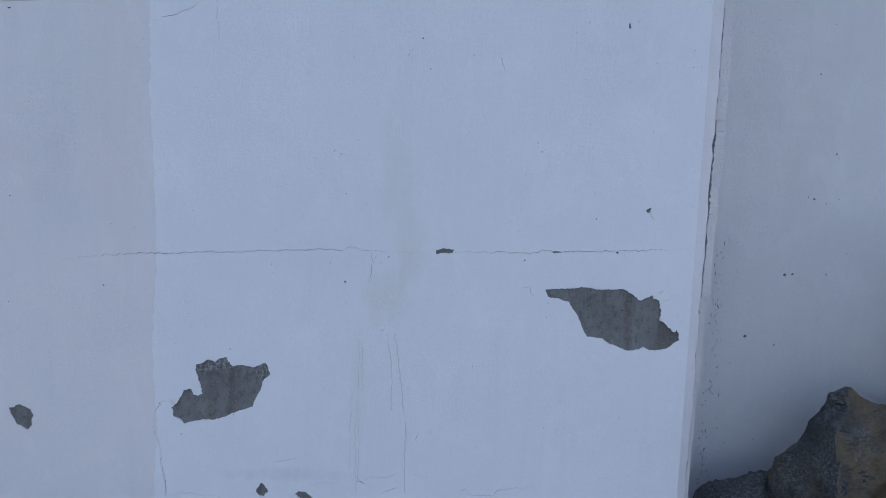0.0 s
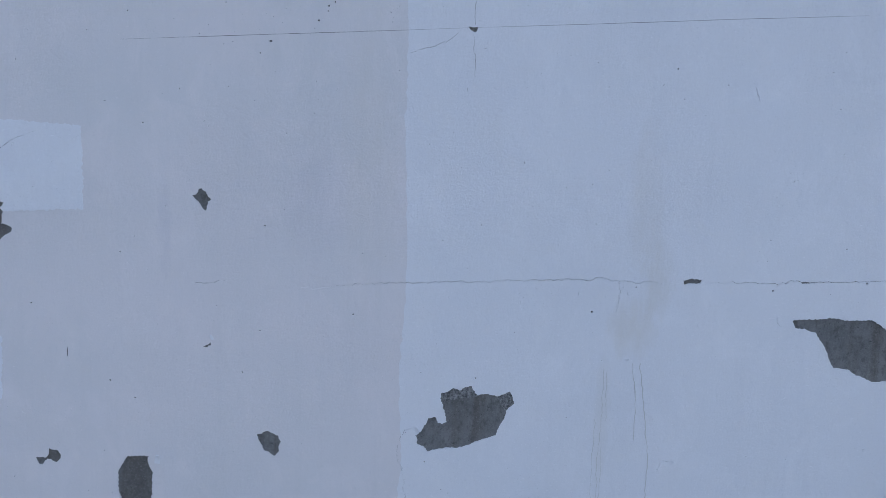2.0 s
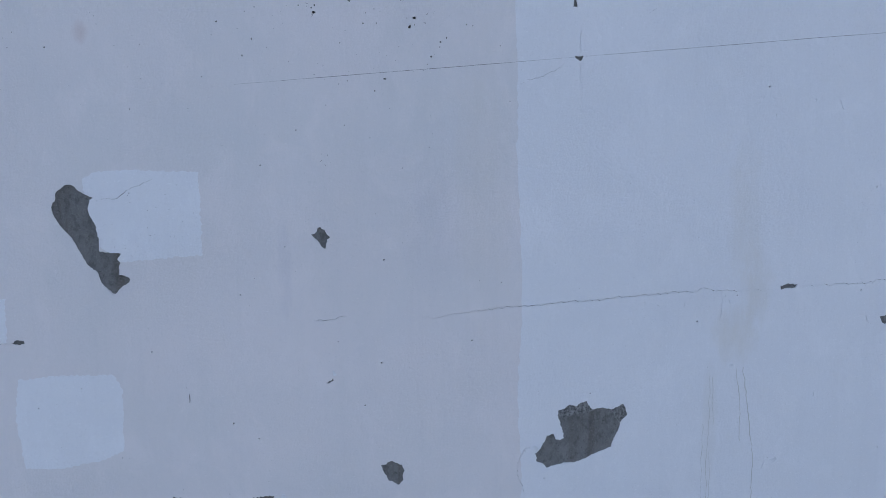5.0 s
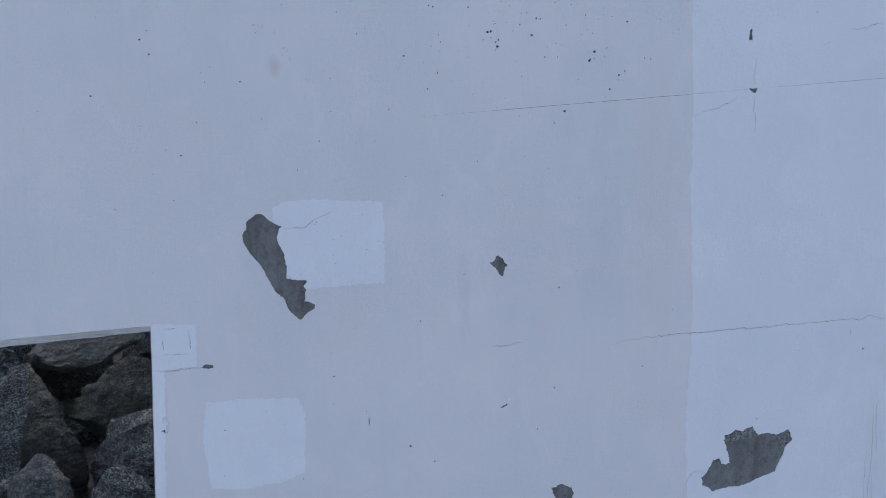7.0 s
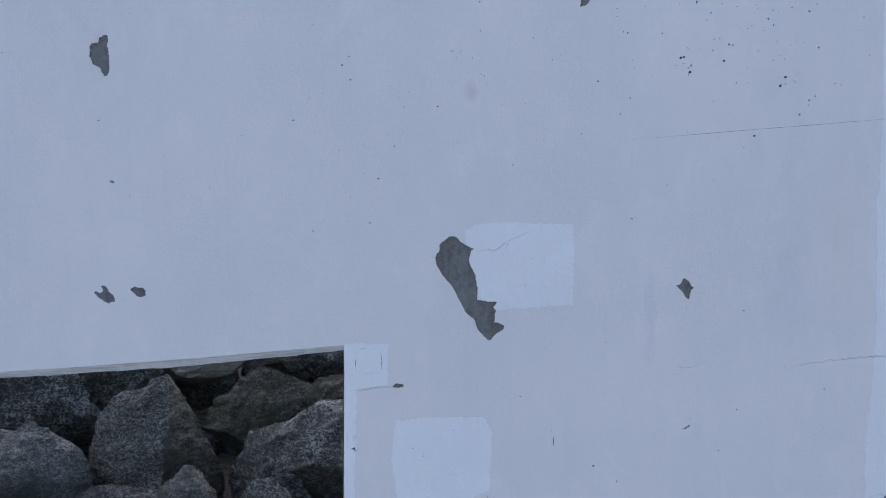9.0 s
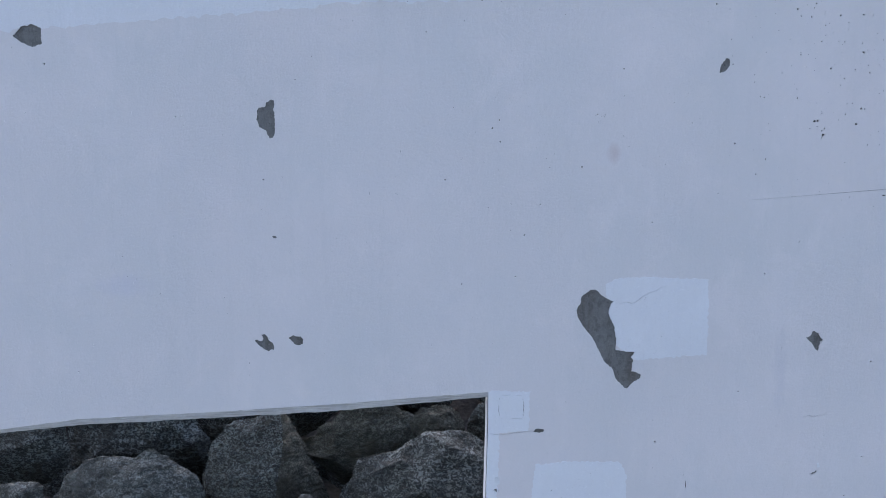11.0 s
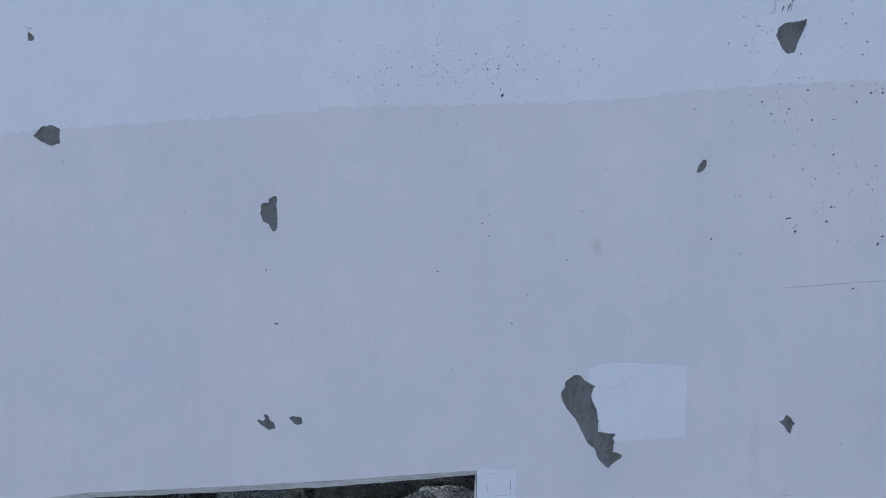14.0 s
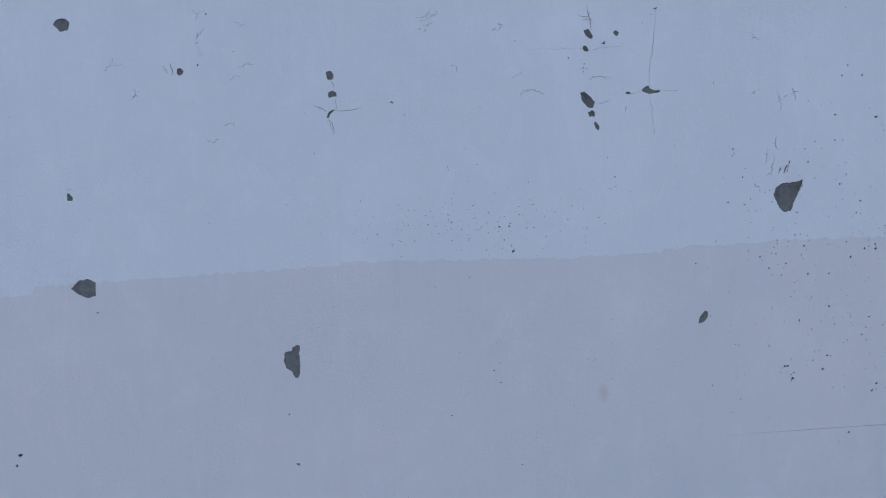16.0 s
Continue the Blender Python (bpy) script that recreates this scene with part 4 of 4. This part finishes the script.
def boulder(outline, ridges, y, deep, seed, label, mat, face=None, side=1, lean=0.0):
    """A broken boulder: its widest section in x and z at the depth y, ridge points (x, z, reach) that stand out of it to the front,
    a narrowing, sinking back that leans in x, then worn edges and a rough skin. face: the material of the sides that turn towards +x or -x."""
    k = len(outline)
    cx, cz = sum(p[0] for p in outline) / k, sum(p[1] for p in outline) / k
    ring = [Vector(((x - cx) * 1.015, (z - cz) * 1.015)) for x, z in outline]
    if sum(a.x * b.y - b.x * a.y for a, b in zip(ring, ring[1:] + ring[:1])) < 0:
        ring.reverse()
    inner = [Vector((x - cx, z - cz)) for x, z, _ in ridges]
    from mathutils.geometry import delaunay_2d_cdt
    vs, _, fs, origin, _, of = delaunay_2d_cdt(ring + inner, [], [list(range(k))], 0, 1e-6)
    verts = [(v.x, -ridges[o[0] - k][2] if o and o[0] >= k else 0.0, v.y) for v, o in zip(vs, origin)]
    faces = [tuple(f) for f, o in zip(fs, of) if o]
    at = {o[0]: i for i, o in enumerate(origin) if o}
    rim = [at[i] for i in range(k)]
    for scale, back in ((0.8, 0.36), (0.42, 0.82)):
        first = len(verts)
        verts += [(p.x * scale + lean * deep * back, deep * back, p.y * scale - 0.2 * deep * back) for p in ring]
        loop = list(range(first, first + k))
        faces += [(rim[i], loop[i], loop[(i + 1) % k], rim[(i + 1) % k]) for i in range(k)]
        rim = loop
    verts.append((lean * deep, deep, -0.2 * deep))
    faces += [(rim[i], len(verts) - 1, rim[(i + 1) % k]) for i in range(k)]
    ob = mesh_object("boulder", verts, faces, mat, smooth=True)
    fill = ob.modifiers.new("fill", "REMESH")
    fill.mode, fill.voxel_size = "VOXEL", 0.014 if y < 1 else 0.017
    worn = ob.modifiers.new("worn", "SMOOTH")
    worn.factor, worn.iterations = 0.5, 2
    me = bpy.data.meshes.new_from_object(ob.evaluated_get(bpy.context.evaluated_depsgraph_get()))
    ob.modifiers.clear()
    ob.data = me
    if face:
        me.materials.append(face)
        for p in me.polygons:
            p.material_index = int(p.normal.x * side > 0.12 + 0.3 * noise.noise(p.center * 9) + 0.35 * noise.noise(p.center * 30))
    count = len(me.vertices)
    co, nrm = np.empty(count * 3, np.float32), np.empty(count * 3, np.float32)
    me.vertices.foreach_get("co", co)
    me.vertex_normals.foreach_get("vector", nrm)
    shift, lump = Vector((seed * 5.3, seed * 2.1, 0)), np.empty(count, np.float32)
    tilt = Euler((0.4, 0.5 + seed, 0)).to_matrix()
    for i, p in enumerate(co.reshape(-1, 3)):
        q = Vector(p) + shift
        bed = tilt @ q
        lump[i] = (0.016 * noise.noise(q * 3.0) - 0.022 * abs(noise.noise(q * 5.5)) + 0.009 * noise.noise(q * 14) + 0.006 * noise.noise(q * 34)
                   - 0.014 * abs(noise.noise((bed.x * 3, bed.y * 3, bed.z * 13))))
    me.vertices.foreach_set("co", co + nrm * np.repeat(lump * (1.6 if y < 1 else 1.15), 3))
    me.update()
    me.shade_smooth()
    ob.location = (cx, y, cz)
    return tagged(ob, label, "boulder", "boulders by the wall" if y < 1 else "boulders of the bank")


GREY = "dark grey speckled angular boulder on the bank"
boulder([(-2.286, 0.168), (-2.283, 0.417), (-2.222, 0.637), (-2.182, 0.744), (-2.043, 0.876), (-1.936, 0.955), (-1.782, 0.96), (-1.708, 1.035), (-1.58, 1.074), (-1.515, 0.979), (-1.396, 0.764), (-1.29, 0.528), (-1.213, 0.375), (-1.153, 0.247), (-1.147, 0.071), (-1.236, -0.281), (-1.65, -0.416), (-2.256, -0.236)],
        [(-1.73, 0.958, 0.1), (-1.537, 0.967, 0.12), (-1.513, 0.792, 0.26), (-1.566, 0.524, 0.38), (-1.612, 0.173, 0.46), (-1.901, 0.838, 0.13), (-1.991, 0.491, 0.24), (-2.029, 0.119, 0.28), (-1.365, 0.48, 0.14), (-1.352, 0.107, 0.2)],
        3.30, 0.45, 1, "tall pointed grey boulder with white mottling and a brown side", PALE_MOTTLED, MOSSY, 1)
boulder([(-1.592, 0.173), (-1.539, 0.441), (-1.442, 0.503), (-1.332, 0.588), (-1.226, 0.6), (-1.188, 0.549), (-1.152, 0.467), (-1.073, 0.381), (-1.071, 0.227), (-1.056, 0.007), (-1.357, -0.068), (-1.581, 0.036)],
        [(-1.344, 0.466, 0.16), (-1.181, 0.44, 0.16), (-1.36, 0.26, 0.24), (-1.14, 0.24, 0.22), (-1.26, 0.558, 0.05)],
        2.40, 0.30, 2, "small pale grey boulder with a flat split top", PALE_GNEISS)
boulder([(-3.548, 0.198), (-3.488, 0.376), (-3.355, 0.576), (-3.204, 0.689), (-3.106, 0.723), (-3.009, 0.736), (-2.78, 0.71), (-2.709, 0.775), (-2.66, 0.794), (-2.576, 0.757), (-2.483, 0.684), (-2.365, 0.62), (-2.272, 0.552), (-2.197, 0.382), (-2.175, 0.217), (-2.276, -0.091), (-3.253, -0.118)],
        [(-3.182, 0.656, 0.05), (-3.217, 0.507, 0.16), (-3.375, 0.306, 0.15), (-2.857, 0.599, 0.16), (-2.807, 0.361, 0.32), (-2.363, 0.566, 0.1), (-2.359, 0.335, 0.22), (-2.613, 0.708, 0.06)],
        3.05, 0.45, 3, "broad pale grey boulder with a notched ridged top", PALE_GNEISS)
boulder([(-3.624, 0.927), (-3.621, 0.652), (-3.601, 0.291), (-3.341, 0.201), (-2.705, 0.159), (-2.353, 0.291), (-2.306, 0.513), (-2.416, 0.654), (-2.484, 0.904), (-2.92, 1.131), (-3.447, 1.087)],
        [(-2.955, 0.492, 0.22), (-3.319, 0.473, 0.22), (-2.492, 0.567, 0.18), (-2.643, 0.765, 0.16), (-3.17, 0.715, 0.14), (-2.662, 0.406, 0.15)],
        4.00, 0.40, 4, "dark grey speckled angular boulder under the lintel", GNEISS)
boulder([(-2.571, 0.942), (-2.535, 0.726), (-2.426, 0.424), (-2.255, 0.281), (-1.957, 0.488), (-1.922, 0.813), (-1.98, 0.976), (-2.305, 1.094)],
        [(-2.223, 0.879, 0.2), (-2.082, 0.715, 0.2)],
        4.30, 0.35, 5, "dark grey speckled boulder wedged behind a tall one", GNEISS)
boulder([(-2.13, 0.494), (-2.038, 0.706), (-1.873, 0.887), (-1.765, 0.974), (-1.579, 1.089), (-1.217, 1.182), (-0.863, 1.115), (-0.799, 0.979), (-0.874, 0.917), (-1.031, 0.87), (-1.14, 0.777), (-1.247, 0.7), (-1.378, 0.668), (-1.556, 0.686), (-1.707, 0.719), (-1.859, 0.726), (-1.974, 0.542)],
        [(-1.64, 0.821, 0.26), (-1.344, 0.777, 0.26), (-1.186, 0.812, 0.24), (-1.402, 0.963, 0.16), (-1.035, 0.933, 0.2), (-0.907, 0.976, 0.1), (-1.935, 0.73, 0.1), (-1.763, 0.893, 0.14)],
        4.35, 0.40, 6, "flat layered grey boulder lying across the others", SLATY)
boulder([(-1.897, 0.685), (-1.808, 0.46), (-1.696, 0.332), (-1.529, 0.325), (-1.393, 0.386), (-1.254, 0.492), (-1.13, 0.625), (-1.185, 0.766), (-1.549, 0.808)],
        [(-1.591, 0.52, 0.14), (-1.353, 0.592, 0.14), (-1.458, 0.694, 0.1)],
        4.60, 0.30, 7, "small dark grey boulder deep in a gap", GNEISS)
boulder([(-1.475, 0.514), (-1.457, 0.565), (-1.332, 0.601), (-1.292, 0.687), (-1.177, 0.734), (-1.073, 0.833), (-0.969, 0.932), (-0.868, 0.984), (-0.747, 0.948), (-0.58, 0.864), (-0.411, 0.78), (-0.223, 0.563), (-0.238, 0.249), (-0.595, 0.107), (-1.091, 0.13), (-1.301, 0.324), (-1.443, 0.409)],
        [(-1.214, 0.425, 0.16), (-1.021, 0.301, 0.2), (-0.837, 0.687, 0.15), (-0.594, 0.564, 0.2), (-0.75, 0.276, 0.24), (-0.864, 0.915, 0.05), (-1.113, 0.684, 0.1)],
        3.85, 0.42, 8, "dark greenish grey boulder with a flat sloping face", MOSSY)
boulder([(-1.085, 0.171), (-1.067, 0.316), (-1.05, 0.378), (-0.98, 0.438), (-0.928, 0.555), (-0.887, 0.631), (-0.764, 0.664), (-0.592, 0.701), (-0.443, 0.8), (-0.32, 0.849), (-0.172, 0.866), (-0.001, 0.857), (0.097, 0.814), (0.195, 0.736), (0.392, 0.551), (0.441, 0.083), (0.29, -0.334), (-0.561, -0.366), (-1.053, -0.143)],
        [(-0.541, 0.694, 0.2), (-0.155, 0.786, 0.2), (0.085, 0.68, 0.2), (-0.836, 0.52, 0.12), (-0.354, 0.448, 0.36), (-0.789, 0.214, 0.25), (0.074, 0.339, 0.36)],
        3.10, 0.45, 9, "large grey boulder with pale veins and a rounded top", VEINED)
boulder([(-0.435, 0.58), (-0.453, 0.795), (-0.364, 0.911), (-0.234, 0.945), (-0.08, 0.937), (-0.003, 0.882), (0.047, 0.769), (0.083, 0.65), (-0.033, 0.491), (-0.344, 0.497)],
        [(-0.213, 0.854, 0.12), (-0.113, 0.76, 0.16), (-0.316, 0.754, 0.13)],
        3.60, 0.30, 10, "small rounded mossy grey boulder", MOSSY)
boulder([(0.053, 0.519), (0.07, 0.699), (0.102, 0.774), (0.176, 0.881), (0.292, 0.976), (0.501, 0.918), (0.553, 0.536), (0.289, 0.377)],
        [(0.204, 0.772, 0.12), (0.332, 0.695, 0.14)],
        3.75, 0.30, 11, "small dark grey boulder behind the opening's side", GNEISS)
boulder([(-0.964, 0.711), (-0.916, 0.811), (-0.831, 0.904), (-0.696, 0.871), (-0.602, 0.755), (-0.488, 0.592), (-0.657, 0.472)],
        [(-0.744, 0.792, 0.12)],
        4.75, 0.30, 12, "dark greenish grey boulder under the lintel", MOSSY)
boulder([(-0.649, 0.659), (-0.597, 0.858), (-0.372, 0.965), (-0.039, 0.954), (0.063, 0.634), (-0.11, 0.467), (-0.471, 0.508)],
        [(-0.263, 0.743, 0.15)],
        4.90, 0.30, 13, "dark grey boulder under the lintel", GNEISS)
boulder([(-0.985, 0.175), (-0.951, 0.25), (-0.912, 0.315), (-0.865, 0.393), (-0.799, 0.444), (-0.715, 0.452), (-0.633, 0.421), (-0.574, 0.364), (-0.459, 0.199), (-0.522, -0.118), (-0.984, -0.089)],
        [(-0.754, 0.36, 0.14), (-0.613, 0.308, 0.14), (-0.759, 0.119, 0.2)],
        2.45, 0.28, 14, "grey speckled boulder with a rounded top", PALE_MOTTLED)
boulder([(-0.863, 0.321), (-0.705, 0.398), (-0.572, 0.396), (-0.466, 0.31), (-0.365, 0.106), (-0.551, -0.028), (-0.856, 0.084)],
        [(-0.613, 0.245, 0.08)],
        2.75, 0.25, 15, "dark grey slab under a larger boulder", GNEISS)
boulder([(-2.298, 0.205), (-2.224, 0.332), (-2.134, 0.383), (-1.96, 0.39), (-1.766, 0.364), (-1.55, 0.322), (-1.447, 0.215), (-1.553, -0.11), (-2.253, -0.078)],
        [(-1.894, 0.328, 0.12), (-1.973, 0.136, 0.2), (-1.678, 0.24, 0.15)],
        2.60, 0.30, 16, "dark grey speckled boulder low on the bank", GNEISS)
boulder([(-4.138, 0.453), (-3.943, 0.596), (-3.802, 0.627), (-3.616, 0.647), (-3.487, 0.644), (-3.444, 0.609), (-3.428, 0.486), (-3.459, 0.24), (-4.018, 0.204)],
        [(-3.619, 0.593, 0.14), (-3.659, 0.377, 0.2)],
        2.70, 0.35, 17, "pale grey boulder, rounded", PALE_GNEISS)
boulder([(-4.478, 0.727), (-4.062, 0.954), (-3.759, 1.016), (-3.491, 0.927), (-3.457, 0.758), (-3.46, 0.547), (-3.522, 0.442), (-3.628, 0.349), (-3.81, 0.263), (-4.465, 0.251)],
        [(-3.71, 0.778, 0.2), (-3.684, 0.537, 0.18), (-4.004, 0.688, 0.22), (-3.557, 0.584, 0.1)],
        3.50, 0.40, 18, "grey speckled angular boulder beside a pale one", GNEISS)
boulder([(6.442, 0.298), (6.496, 0.572), (6.51, 0.655), (6.565, 0.706), (6.631, 0.75), (6.676, 0.823), (6.704, 0.898), (6.751, 0.96), (6.798, 1.017), (6.82, 1.071), (6.859, 1.107), (6.927, 1.118), (6.985, 1.102), (7.045, 1.057), (7.118, 1.026), (7.202, 0.995), (7.374, 0.872), (7.542, 0.639), (7.668, 0.16), (7.421, -0.219), (6.7, -0.222)],
        [(6.807, 1.039, 0.1), (6.757, 0.899, 0.25), (6.752, 0.73, 0.35), (6.744, 0.463, 0.45), (6.635, 0.619, 0.16), (6.999, 0.919, 0.2), (7.06, 0.665, 0.35), (6.911, 1.045, 0.08), (6.587, 0.63, 0.1)],
        0.50, 0.72, 19, "tan weathered boulder with a broken grey side", TAN_ROCK, GREY_FACE, -1, 0.5)
boulder([(6.013, 0.29), (6.033, 0.412), (6.092, 0.467), (6.153, 0.493), (6.265, 0.502), (6.403, 0.54), (6.472, 0.559), (6.565, 0.498), (6.615, 0.129), (6.345, -0.061), (6.033, 0.012)],
        [(6.196, 0.47, 0.12), (6.403, 0.473, 0.12), (6.237, 0.312, 0.25)],
        0.55, 0.64, 20, "low grey boulder in the angle of the walls", GREY_FACE, lean=0.5)
# lower and farther stones that close the gaps between them
for row, (y0, top) in enumerate(((2.4, 0.05), (3.0, 0.25), (3.6, 0.20), (4.3, 0.40), (5.1, 1.0), (5.9, 1.35))):
    for i in range(9):
        x, w, h = -5.2 + 0.72 * i + rng.uniform(-0.12, 0.12), rng.uniform(0.32, 0.45), rng.uniform(0.25, 0.36)
        z = top - 0.04 - h + rng.uniform(-0.06, 0.04)
        rubble([(x - w, z - 0.1), (x - w * 0.6, z + h * 0.8), (x + rng.uniform(-0.1, 0.1), z + h), (x + w * 0.7, z + h * 0.7), (x + w, z), (x + w * 0.4, z - h), (x - w * 0.5, z - h)],
                y0 + rng.uniform(-0.1, 0.1), rng.uniform(0.28, 0.4), 30 + row * 9 + i, GREY, fine=False)
# unbroken stones out of view, added to block light from the set-back wall's foot
rubble([(7.45, 0.3), (7.55, 1.5), (7.9, 2.2), (8.7, 2.0), (9.2, 0.6), (9.0, -0.6), (7.6, -0.5)], 0.50, 0.62, 92, "large unseen boulder added to shade the set-back wall from the right", TAN_ROCK)
rubble([(7.0, 0.1), (7.3, 1.1), (8.0, 1.5), (8.9, 0.9), (8.7, -0.8), (7.1, -0.8)], -0.85, 0.6, 93, "large unseen boulder added to shade the set-back wall from the front", TAN_ROCK)
rubble([(6.75, -0.3), (6.9, 0.15), (7.3, 0.3), (7.7, -0.1), (7.6, -0.95), (6.8, -0.95)], -0.1, 0.4, 94, "low unseen boulder added to shade the foot of the set-back wall", TAN_ROCK)
rubble([(5.7, 0.0), (5.9, 0.45), (6.4, 0.55), (6.8, 0.35), (6.9, -0.9), (5.8, -0.9)], -0.75, 0.5, 95, "unseen boulder added to shade the angle by the wall's end", TAN_ROCK)
rubble([(7.5, 0.6), (7.7, 1.9), (8.3, 2.4), (9.0, 1.8), (9.2, -0.9), (7.6, -0.9)], -0.1, 0.55, 96, "tall unseen boulder added to shade the set-back wall", TAN_ROCK)
